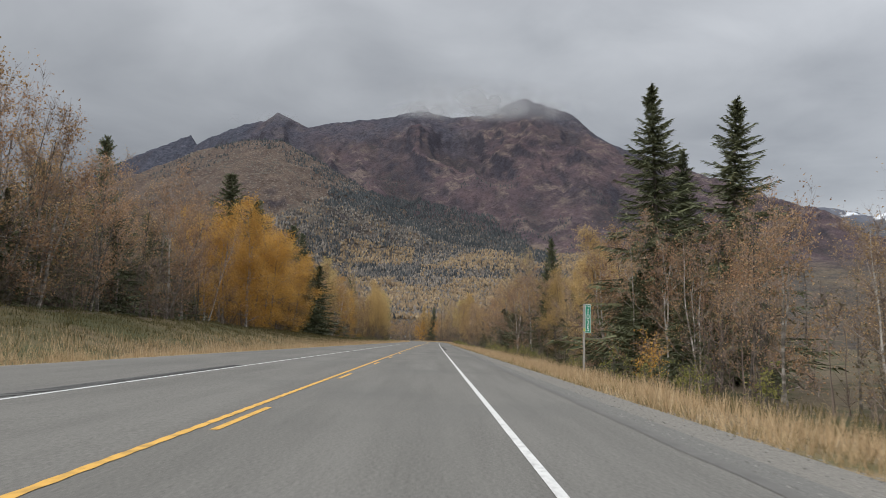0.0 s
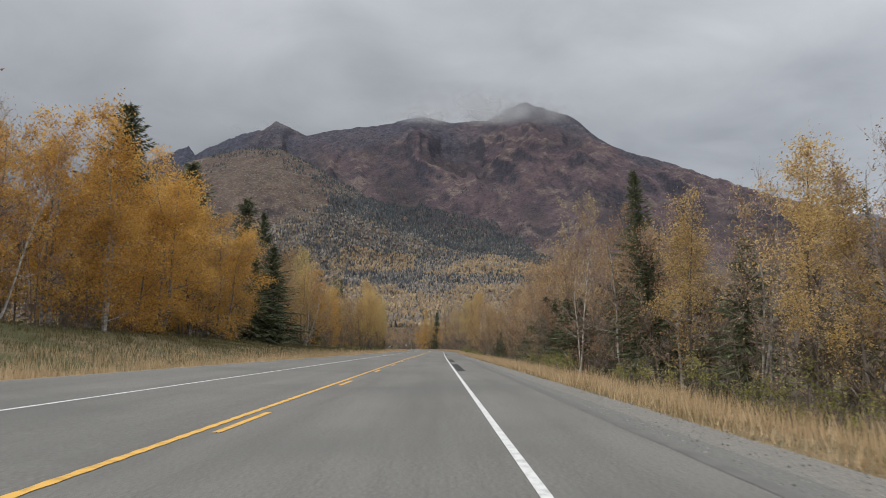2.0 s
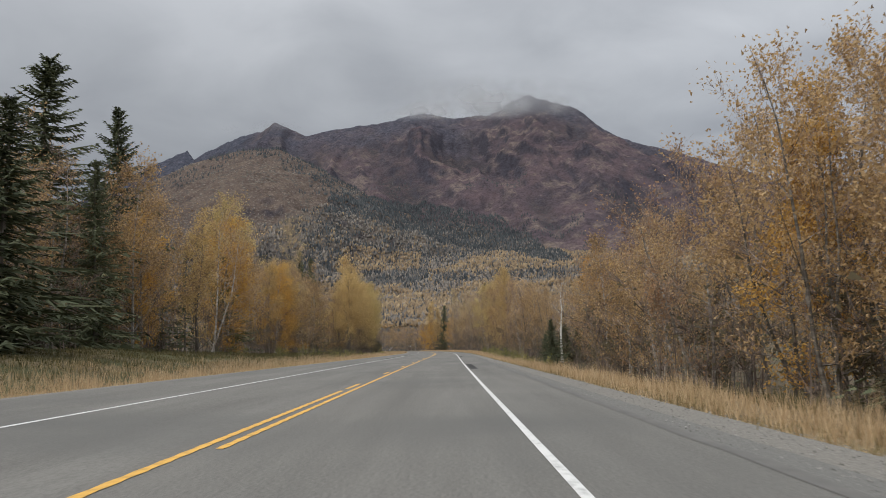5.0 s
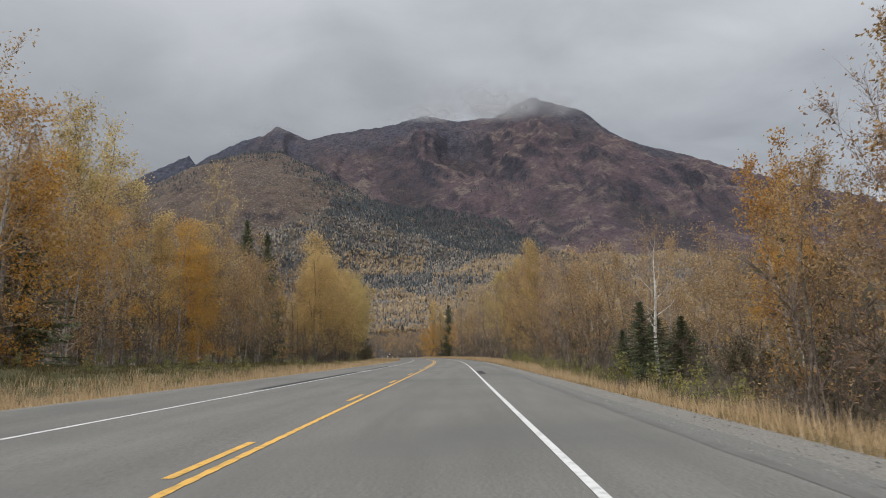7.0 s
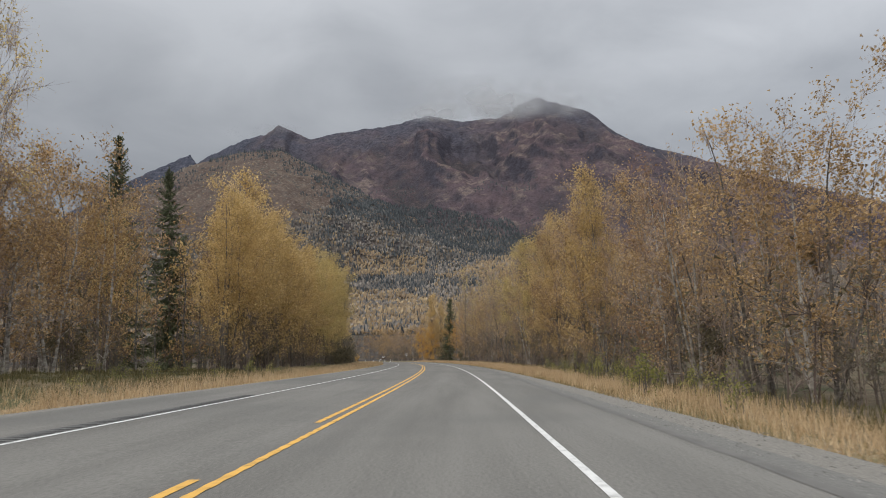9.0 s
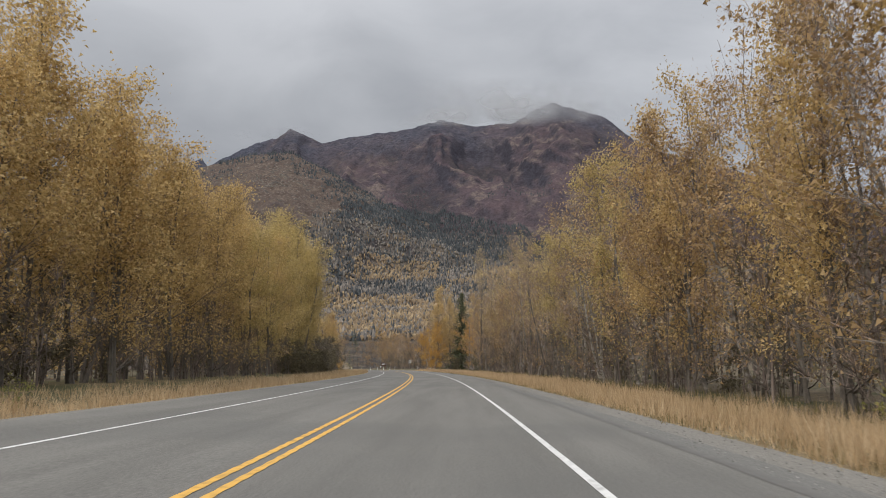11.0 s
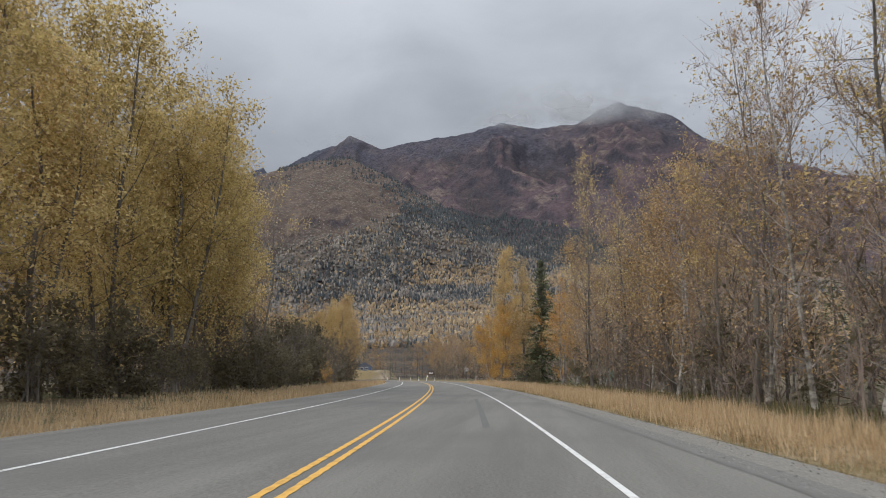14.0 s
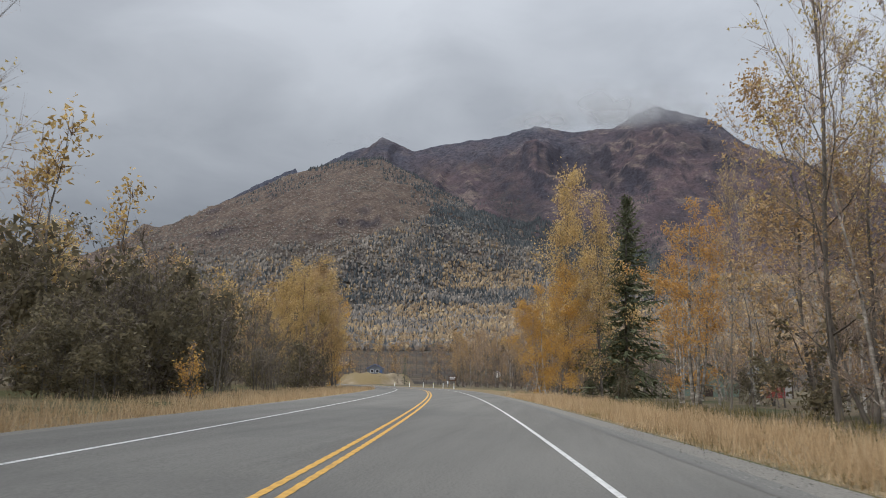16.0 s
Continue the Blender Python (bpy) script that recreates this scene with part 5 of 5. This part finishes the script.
for s, l, h in ((458, -30.0, 12.0), (470, -31.0, 12.5)):
    plant("olive_cottonwood", s, l, h, fat=1.1)

# leafy weeds along the verge
for s0, s1, l0, l1, n in ((60, 112, 9.5, 13.0, 26), (190, 290, 8.6, 12.5, 44), (20, 60, 10.5, 13.5, 10)):
    for i in range(n):
        plant("weed", rng.uniform(s0, s1), rng.uniform(l0, l1), rng.uniform(0.7, 1.4))
for i in range(30):
    plant("weed", rng.uniform(200, 300), rng.uniform(-22, -10), rng.uniform(0.6, 1.2))


# the wood behind the first rows, joined
LOW = {
    "bare": broadleaf(81, 15, 0.12, 0.15, 3.4, 6, 32, 170, 130, sides=3, leaf_size=(0.14, 0.27), twig_len=(0.8, 1.9), twig_width=(0.04, 0.09), scatter=0.25, forks=4),
    "tan": broadleaf(82, 15, 0.12, 0.12, 3.4, 6, 32, 110, 380, sides=3, leaf_size=(0.18, 0.35), twig_len=(0.8, 1.9), twig_width=(0.04, 0.09), scatter=0.35, forks=4),
    "yellow": broadleaf(83, 17, 0.14, 0.12, 3.4, 6, 36, 80, 520, sides=3, leaf_size=(0.22, 0.42), leaf_mat=M_YELLOWLEAF, twig_len=(0.8, 2.0), twig_width=(0.04, 0.09), scatter=0.4, forks=4),
    "spruce": spruce(84, 16, 3.4, gap=0.9, sprays=3, per=5),
    "far": broadleaf(86, 15, 0.14, 0.12, 3.6, 4, 32, 50, 150, sides=3, leaf_size=(0.45, 0.85), twig_len=(1.2, 2.4), twig_width=(0.09, 0.18), scatter=0.6, forks=3),
    "bush": broadleaf(85, 5, 0.04, 0.05, 2.8, 8, 30, 260, 110, sides=3, leaf_size=(0.14, 0.30), scatter=0.35, bark=M_THICKET, twig=M_THICKET, leaf_mat=M_SHRUBLEAF, stems=3, twig_len=(0.6, 1.7), twig_width=(0.022, 0.055), forks=3, clump=0.4),
}
WOODS = {"bare": ("bare_woods", "bare brown birch wood behind the roadside trees"), "tan": ("tan_woods", "thinning tan birch wood behind the roadside trees"),
         "yellow": ("yellow_woods", "yellow autumn cottonwoods behind the roadside trees"), "spruce": ("spruce_woods", "dark spruces among the birch wood"),
         "far": ("valley_woods", "bare brown and tan birch wood in the valley"),
         "bush": ("undergrowth", "dark tangled undergrowth beneath the trees")}
MESH_DATA = {}


def raw(me):
    if me.name not in MESH_DATA:
        co = np.empty(len(me.vertices) * 3)
        me.vertices.foreach_get("co", co)
        MESH_DATA[me.name] = (co.reshape(-1, 3), [tuple(p.vertices) for p in me.polygons], [p.material_index for p in me.polygons])
    return MESH_DATA[me.name]


def join_woods(kind, rows):
    """Many trees as one mesh; rows of x, y, z, height scale, turn."""
    trunk, crown = LOW[kind]
    mats = [trunk.materials[0], *crown.materials]
    verts, faces, index, n = [], [], [], 0
    for me, shift in ((trunk, 0), (crown, 1)):
        co, fs, mi = raw(me)
        fs3 = [f for f in fs if len(f) == 3]
        fs4 = [f for f in fs if len(f) == 4]
        m3 = [m for f, m in zip(fs, mi) if len(f) == 3]
        m4 = [m for f, m in zip(fs, mi) if len(f) == 4]
        for x, y, z, k, a in rows:
            c, s_ = math.cos(a) * k, math.sin(a) * k
            verts.append(np.stack([co[:, 0] * c - co[:, 1] * s_ + x, co[:, 0] * s_ + co[:, 1] * c + y, co[:, 2] * k + z], -1))
            for group, ms in ((fs3, m3), (fs4, m4)):
                if group:
                    faces += (np.array(group) + n).tolist()
                    index += [m + shift for m in ms]
            n += len(co)
    name, label = WOODS[kind]
    tagged(new(name, mesh_of(name, np.concatenate(verts), faces, mats, index)), label, "forest", kind="stuff")


woods = {k: [] for k in LOW}
for s0, s1, first, depth, mix, step in ((0, 98, -30.0, 11, (("bare", 3), ("tan", 1), ("spruce", 6)), 3.5), (98, 300, -30.5, 10, (("bare", 4), ("tan", 4), ("spruce", 2)), 3.9), (290, 450, -23.5, 10, (("yellow", 4), ("tan", 3), ("bare", 2)), 3.9), (450, 500, -28, 12, (("yellow", 1), ("tan", 2), ("bare", 3)), 3.9),
                                        (500, 640, -24, 9, (("yellow", 2), ("tan", 3), ("bare", 2)), 3.9),
                                        (44, 206, 21.5, 9.5, (("bare", 5), ("tan", 3), ("spruce", 0.8)), 3.9), (206, 300, 27, 11, (("bare", 5), ("tan", 3), ("spruce", 1)), 3.8),
                                        (300, 640, 21.5, 9.5, (("bare", 5), ("tan", 3), ("yellow", 1), ("spruce", 0.6)), 3.8)):
    side = 1 if first > 0 else -1
    s = s0
    while s < s1:
        l = first
        while abs(l - first) < depth:
            ss, ll = s + rng.normal() * 1.2, l + rng.normal() * 1.3
            l += side * step * rng.uniform(1.0, 1.8)
            if 446 < ss < 494 and 20 < ll < 40 or 240 < ss < 272 and 24 < ll < 40 or 528 < ss < 640 and 0 < ll < 30:
                continue
            p = spot(ss, ll)
            k = choose(mix)
            tall = 0.95 if s < 290 else 1.02
            woods[k].append((*p, rng.uniform(0.75, 1.1) * (tall * 0.84 if side < 0 else 0.66), rng.uniform(0, 6.28)))
            if rng.random() < 0.15:
                woods["bush"].append((*spot(ss + 2, ll + 1), rng.uniform(0.5, 1.1), rng.uniform(0, 6.28)))
        s += step
# dark brush under the first rows
for zones, side in ((LEFT, -1), (RIGHT, 1)):
    for s0, s1, edge, h0, h1, mix in zones:
        tall = 0.62 if side > 0 and (s0 < 40 or 200 < s0 < 250) else 1.0
        for s in np.arange(s0, s1, 2.4):
            woods["bush"].append((*spot(s + rng.normal(), edge + side * (-1.3 + 6.0 * rng.random() ** 1.4)), tall * rng.uniform(0.5, 1.25), rng.uniform(0, 6.28)))
# the wood that closes the road's end, in the valley
for i in range(560):
    y = 640 + 640 * rng.random() ** 1.4
    x = rng.uniform(-0.55, 0.5) * y
    a = np.argmin((ROAD_X - x) ** 2 + (ROAD_Y - y) ** 2)
    if math.hypot(ROAD_X[a] - x, ROAD_Y[a] - y) < 20:
        continue
    z = float(mountain_z(np.array([x]), np.array([y]))[0])
    woods[choose((("far", 7), ("tan", 1.5), ("yellow", 0.7), ("spruce", 0.5)))].append((x, y, max(z, -0.5), rng.uniform(0.8, 1.15), rng.uniform(0, 6.28)))
for x, y, k in ((-78, 645, 0.45), (-74, 643, 0.35), (-60, 646, 0.4), (-55, 650, 0.5), (-51, 655, 0.55), (-80, 652, 0.6)):
    woods["bush"].append((x, y, 0.4, k, x))
# the grey-brown wood just beyond the bend
for i in range(330):
    y = rng.uniform(622, 800)
    x = rng.uniform(-0.20, 0.13) * y
    a = np.argmin((ROAD_X - x) ** 2 + (ROAD_Y - y) ** 2)
    if math.hypot(ROAD_X[a] - x, ROAD_Y[a] - y) < 16 or (-86 < x < -46 and y < 705):
        continue
    z = max(float(mountain_z(np.array([x]), np.array([y]))[0]), -0.5)
    woods[choose((("bare", 6), ("tan", 2), ("yellow", 0.4), ("spruce", 0.3)))].append((x, y, z, rng.uniform(0.8, 1.05), rng.uniform(0, 6.28)))
for kind, rows in woods.items():
    join_woods(kind, rows)


# ---- things by the road ----


def milepost(x, y):
    """A tall green mile board on the side of a wooden post."""
    z = -0.35
    thing = new("mile_marker")
    tagged(thing, "tall green mile marker with white numerals on a grey wooden post", "road sign")
    thing.matrix_basis = pose(x, y, z, 0, 0, 4)
    part("post", box_mesh("post", -0.27, -0.16, -0.05, 0.05, -0.3, 3.66, M_GREYPOST, 0.006), thing, "weathered grey wooden post")
    board = part("board", box_mesh("board", -0.165, 0.165, -0.075, -0.06, 2.02, 3.64, M_SIGNGREEN, 0.004), thing)
    for x0, x1, z0, z1 in ((-0.165, 0.165, 2.02, 2.04), (-0.165, 0.165, 3.62, 3.64), (-0.165, -0.148, 2.04, 3.62), (0.148, 0.165, 2.04, 3.62)):
        part("border", box_mesh("border", x0, x1, -0.080, -0.0765, z0, z1, M_SIGNWHITE), board)
    for words, size, up in (("MILE", 0.13, 3.52), ("1", 0.40, 3.24), ("0", 0.40, 2.92), ("2", 0.40, 2.58), ("5", 0.40, 2.24)):
        part("numeral", text_mesh("numeral", words, size, M_SIGNWHITE), board, m=pose(0, -0.079, up, 90, 0, 0))
    part("reflector", box_mesh("reflector", -0.25, -0.18, -0.058, -0.051, 2.12, 2.28, M_REFLECT, 0.003), thing, "yellow-green reflector")


M_GREYPOST = material("grey post wood", [(0.1, (0.24, 0.225, 0.20)), (0.9, (0.42, 0.40, 0.36))], scale=7.0, rough=0.9, stretch=(1, 1, 0.15))
M_REFLECT = material("yellow reflector", [(0.2, (0.50, 0.55, 0.02)), (0.8, (0.62, 0.66, 0.04))], scale=9.0, rough=0.4)
M_BLUE = material("blue metal roof", [(0.2, (0.05, 0.09, 0.20)), (0.8, (0.09, 0.14, 0.28))], scale=0.8, rough=0.5, specular=0.4)
M_WALLGREY = material("grey-white siding", [(0.2, (0.10, 0.11, 0.13)), (0.8, (0.18, 0.19, 0.21))], scale=0.8, rough=0.8)
M_DARKGLASS = material("dark window glass", [(0.2, (0.02, 0.022, 0.025)), (0.8, (0.04, 0.043, 0.048))], scale=0.6, rough=0.15, specular=0.5)
M_PLASTER = material("off-white plaster", [(0.2, (0.22, 0.215, 0.20)), (0.8, (0.36, 0.35, 0.33))], scale=2.0, rough=0.9)
M_TIMBER = material("dark timber", [(0.2, (0.03, 0.022, 0.018)), (0.8, (0.07, 0.05, 0.04))], scale=3.0, rough=0.85)
M_REDDOOR = material("faded red paint", [(0.2, (0.16, 0.03, 0.03)), (0.8, (0.24, 0.05, 0.045))], scale=2.0, rough=0.7)
M_GREENWALL = material("grey-green board siding", [(0.2, (0.12, 0.16, 0.13)), (0.8, (0.18, 0.22, 0.18))], scale=1.5, rough=0.85)
M_SHINGLE = material("dark shingles", [(0.2, (0.05, 0.055, 0.05)), (0.8, (0.10, 0.105, 0.095))], scale=3.0, rough=0.9)
M_BANK = material("bare earth bank", [(0.1, (0.11, 0.085, 0.055)), (0.5, (0.20, 0.16, 0.11)), (0.9, (0.34, 0.285, 0.21))], scale=0.35, rough=1.0, bump=1.0, bump_scale=3, second=(0.16, 0.12, 0.06), second_scale=0.07)
milepost(11.45, 40.3)


def gable_roof(name, x0, x1, y0, y1, z0, z1, mat, over=0.35, thick=0.16):
    """Two sloping slabs whose ridge runs along y."""
    c = (x0 + x1) / 2
    bm = bmesh.new()
    for side in (-1, 1):
        e = x0 - over if side < 0 else x1 + over
        slope = (z1 - z0) / abs((x0 if side < 0 else x1) - c)
        ez = z0 - over * slope
        pts = [(c, z1), (e, ez), (e, ez + thick), (c, z1 + thick)]
        a = [bm.verts.new((px, y0 - over, pz)) for px, pz in pts]
        b = [bm.verts.new((px, y1 + over, pz)) for px, pz in pts]
        bm.faces.new(a), bm.faces.new(b[::-1])
        for i in range(4):
            bm.faces.new((a[i], b[i], b[(i + 1) % 4], a[(i + 1) % 4]))
    bmesh.ops.recalc_face_normals(bm, faces=bm.faces[:])
    return bm_mesh(name, bm, mat)


def house_body(name, x0, x1, y0, y1, z0, z1, z2, mat):
    """Walls with gable ends towards y."""
    bm = bmesh.new()
    c = (x0 + x1) / 2
    a = [bm.verts.new((px, y0, pz)) for px, pz in ((x0, z0), (x1, z0), (x1, z1), (c, z2), (x0, z1))]
    b = [bm.verts.new((px, y1, pz)) for px, pz in ((x0, z0), (x1, z0), (x1, z1), (c, z2), (x0, z1))]
    bm.faces.new(a), bm.faces.new(b[::-1])
    for i in range(5):
        bm.faces.new((a[i], b[i], b[(i + 1) % 5], a[(i + 1) % 5]))
    bmesh.ops.recalc_face_normals(bm, faces=bm.faces[:])
    return bm_mesh(name, bm, mat)


# a half-timbered cabin among the trees
cabin = new("cabin")
tagged(cabin, "half-timbered cabin with white panels and a red double door among trees", "cabin")
cabin.matrix_basis = pose(19.3, 500.6, -1.0, 0, 0, -4)
part("wall", house_body("wall", -1.9, 1.9, 0, 6, -0.3, 3.6, 5.3, M_PLASTER), cabin)
part("roof", gable_roof("roof", -1.9, 1.9, 0, 6, 3.65, 5.4, M_SHINGLE), cabin, "dark shingled gable roof")
for k, x in enumerate((-1.02, 0.02)):
    door = part("door", box_mesh("door", x, x + 1.0, -0.09, -0.02, 0.0, 2.15, M_REDDOOR, 0.01), cabin, "faded red wooden door leaf")
    part("handle", box_mesh("handle", x + (0.88 if k == 0 else 0.06), x + (0.94 if k == 0 else 0.12), -0.13, -0.092, 1.0, 1.14, M_METAL, 0.004), door)
for x0, x1, z0, z1 in ((-1.9, 1.9, 2.3, 2.45), (-1.9, 1.9, 3.5, 3.65), (-1.9, -1.75, 0, 3.5), (1.75, 1.9, 0, 3.5), (-0.75, -0.62, 2.45, 3.5), (0.62, 0.75, 2.45, 3.5), (-0.06, 0.06, 3.65, 5.0)):
    part("timber", box_mesh("timber", x0, x1, -0.06, -0.003, z0, z1, M_TIMBER, 0.008), cabin)
for x, a in ((-1.2, 28), (1.2, -28)):
    part("timber", box_mesh("timber", -0.06, 0.06, -0.05, -0.004, -0.55, 0.55, M_TIMBER, 0.008), cabin, m=pose(x, 0, 2.98, 0, a, 0))
win = part("window", box_mesh("window", -0.45, 0.45, -0.05, -0.004, 2.6, 3.4, M_TIMBER, 0.01), cabin)
for x in (-0.2, 0.2):
    part("pane", box_mesh("pane", x - 0.16, x + 0.16, -0.062, -0.052, 2.68, 3.32, M_DARKGLASS), win)
shed = new("shed")
tagged(shed, "grey-green boarded shed beside the cabin among trees", "shed")
shed.matrix_basis = pose(12.5, 503.0, -0.9, 0, 0, -4)
part("wall", house_body("wall", -3.4, 3.4, 0, 5, -0.3, 2.5, 4.6, M_GREENWALL), shed)
part("roof", gable_roof("roof", -3.4, 3.4, 0, 5, 2.55, 4.7, M_SHINGLE), shed)
part("door", box_mesh("door", -0.5, 0.5, -0.06, -0.004, 0, 2.05, M_TIMBER, 0.01), shed)

# the bank beyond the bend, with a house on it
bx, by = np.meshgrid(np.linspace(-1, 1, 26), np.linspace(-1, 1, 16))
rad = np.clip(1 - bx**2 - by**2, 0, 1)
bz = 3.9 * np.clip(rad * 2.2, 0, 1) ** 0.8 + (0.45 * np.sin(bx * 9) * np.cos(by * 7) + 0.3 * np.sin(bx * 21 + by * 5)) * rad - 0.6
bank = new("earth_bank", mesh_of("earth_bank", np.stack([-66 + bx * 13 - by * 4, 668 + by * 28 + bx * 3, bz], -1).reshape(-1, 3), grid_faces(16, 26), [M_BANK], smooth=True))
tagged(bank, "bare earth bank with dry grass beyond the road's bend", "bank", kind="structure")
house = new("house")
tagged(house, "small grey house with a blue metal roof on the bank", "house")
house.matrix_basis = pose(-65.5, 664.0, 2.8, 0, 0, 10)
part("wall", house_body("wall", -2.6, 2.6, 0, 6, -0.9, 2.3, 3.6, M_WALLGREY), house)
part("roof", gable_roof("roof", -2.6, 2.6, 0, 6, 2.35, 3.7, M_BLUE), house, "blue metal roof")
for x in (-1.5, 0.2):
    w = part("window", box_mesh("window", x, x + 1.1, -0.05, -0.004, 0.9, 1.9, M_SIGNWHITE, 0.01), house)
    part("pane", box_mesh("pane", x + 0.08, x + 1.02, -0.06, -0.052, 0.98, 1.82, M_DARKGLASS), w)
part("door", box_mesh("door", 1.6, 2.4, -0.05, -0.004, 0, 2.0, M_BLUE, 0.01), house)

# signs at the bend
sign = new("road_sign")
tagged(sign, "brown recreation sign with white lines of writing on two posts", "road sign")
sign.matrix_basis = pose(-30.2, 596.0, -0.2, 0, 0, 10)
for x in (-0.7, 0.7):
    part("post", box_mesh("post", x - 0.05, x + 0.05, 0.02, 0.12, -0.3, 2.7, M_POSTWOOD, 0.006), sign)
board = part("board", box_mesh("board", -0.95, 0.95, -0.03, 0.015, 1.55, 2.75, M_SIGNBROWN, 0.008), sign)
for x0, x1, z0, z1 in ((-0.7, 0.1, 2.35, 2.52), (0.25, 0.7, 2.35, 2.52), (-0.7, 0.5, 1.95, 2.12)):
    part("bar", box_mesh("bar", x0, x1, -0.038, -0.032, z0, z1, M_SIGNWHITE), board)
part("small_board", box_mesh("small_board", -1.35, -1.0, -0.02, 0.01, 0.9, 1.5, M_SIGNWHITE, 0.006), sign, "small white plate")
part("post", box_mesh("post", -1.21, -1.14, 0.012, 0.07, -0.3, 1.4, M_METAL, 0.004), sign)


def octagon(name, r, y0, y1, mat):
    bm = bmesh.new()
    a = [bm.verts.new((r * math.cos((k + 0.5) * math.pi / 4), y0, r * math.sin((k + 0.5) * math.pi / 4))) for k in range(8)]
    b = [bm.verts.new((v.co.x, y1, v.co.z)) for v in a]
    bm.faces.new(a), bm.faces.new(b[::-1])
    for i in range(8):
        bm.faces.new((a[i], b[i], b[(i + 1) % 8], a[(i + 1) % 8]))
    bmesh.ops.recalc_face_normals(bm, faces=bm.faces[:])
    return bm_mesh(name, bm, mat)


back = new("road_sign")
tagged(back, "pale back of a large eight-sided sign on twin posts", "road sign")
back.matrix_basis = pose(-18.9, 589.4, -0.2, 0, 0, 6)
part("plate", octagon("plate", 0.85, -0.02, 0.0, M_SIGNWHITE), back, m=pose(0, 0, 3.2))
for x in (-0.35, 0.35):
    part("post", box_mesh("post", x - 0.045, x + 0.045, 0.01, 0.1, -0.3, 3.6, M_METAL, 0.005), back)
pole = new("utility_pole")
tagged(pole, "weathered wooden utility pole with a short crossarm and lamp", "utility pole")
pole.matrix_basis = pose(-17.2, 596.0, -0.2, 0, 0, 6)
shape_pole = Shape()
shape_pole.tube([(0, 0, -0.4), (0, 0, 3.4), (0, 0, 7.0)], [0.15, 0.13, 0.10], 10, 0)
part("shaft", shape_pole.mesh("shaft", [M_POSTWOOD]), pole)
part("crossarm", box_mesh("crossarm", -0.9, 0.9, -0.17, -0.07, 6.3, 6.42, M_POSTWOOD, 0.008), pole)
for x in (-0.8, 0.8):
    part("insulator", box_mesh("insulator", x - 0.05, x + 0.05, -0.17, -0.07, 6.424, 6.58, M_SIGNWHITE, 0.02), pole)
part("lamp", box_mesh("lamp", -0.18, 0.18, -0.5, -0.17, 5.6, 5.8, M_SIGNWHITE, 0.03), pole, "pale lamp housing")

# delineators round the outside of the bend
first = None
for s in (536, 545, 553, 561, 572, 584):
    p = spot(s, 7.6)
    if first is None:
        first = new("delineator_post")
        tagged(first, "slim white reflector post at the road's edge", "delineator", "delineators round the bend")
        part("stake", box_mesh("stake", -0.06, 0.06, -0.02, 0.02, -0.25, 0.95, M_SIGNWHITE, 0.006), first)
        part("reflector", box_mesh("reflector", -0.045, 0.045, -0.032, -0.0215, 0.74, 0.89, M_REFLECT, 0.004), first)
        first.matrix_basis = Matrix.Translation(p)
    else:
        copy_thing(first, Matrix.Translation(p))


# a small roofed marker on the low ground and a power line across it
M_ROOFYELLOW = material("orange-yellow sheet metal", [(0.2, (0.50, 0.27, 0.03)), (0.8, (0.62, 0.36, 0.05))], scale=3.0, rough=0.5, specular=0.4)
M_CABLE = material("grey cable", [(0.2, (0.16, 0.165, 0.17)), (0.8, (0.24, 0.245, 0.25))], scale=2.0, rough=0.6)
shelter = new("marker_post")
tagged(shelter, "wooden post under a small orange-yellow gabled roof on boggy ground", "marker")
shelter.matrix_basis = pose(33.2, 256.0, float(ground_z(256.0, 33.2)), 0, 0, 30)
part("post", box_mesh("post", -0.06, 0.06, -0.06, 0.06, -0.3, 2.9, M_POSTWOOD, 0.006), shelter)
part("roof", gable_roof("roof", -0.5, 0.5, -0.45, 0.45, 2.85, 3.25, M_ROOFYELLOW, over=0.1, thick=0.04), shelter, "orange-yellow sheet metal roof")


def line_pole(x, y, height):
    """A tall wooden line pole with three crossarms."""
    thing = new("utility_pole")
    tagged(thing, "tall weathered wooden power line pole standing among trees", "utility pole")
    thing.matrix_basis = pose(x, y, -1.2)
    shaft = Shape()
    shaft.tube([(0, 0, -0.4), (0, 0, height / 2), (0, 0, height)], [0.19, 0.16, 0.11], 10, 0)
    part("shaft", shaft.mesh("shaft", [M_POSTWOOD]), thing)
    for up in (height - 0.3, height - 6.0):
        part("crossarm", box_mesh("crossarm", -0.12, 0.12, -1.3, 1.3, up - 0.12, up, M_POSTWOOD, 0.01), thing)


def cable(a, b, sag):
    t = np.linspace(0, 1, 25)[:, None]
    pts = np.array(a) * (1 - t) + np.array(b) * t - np.array([0, 0, 1.0]) * 4 * sag * t * (1 - t)
    run = Shape()
    run.tube(pts, np.full(25, 0.022), 5, 0)
    tagged(new("power_cable", run.mesh("power_cable", [M_CABLE])), "thin grey power cable strung between two poles", "cable", "power cables")


line_pole(50.0, 352.0, 22.0)
line_pole(176.0, 322.0, 24.0)
for dy, z0, z1 in ((-1.2, 20.82, 22.82), (0.0, 20.92, 22.92), (1.2, 20.82, 22.82), (-1.2, 14.82, 16.82), (1.2, 14.82, 16.82)):
    cable((50.0, 352.0 + dy, z0), (176.0, 322.0 + dy, z1), 1.6)
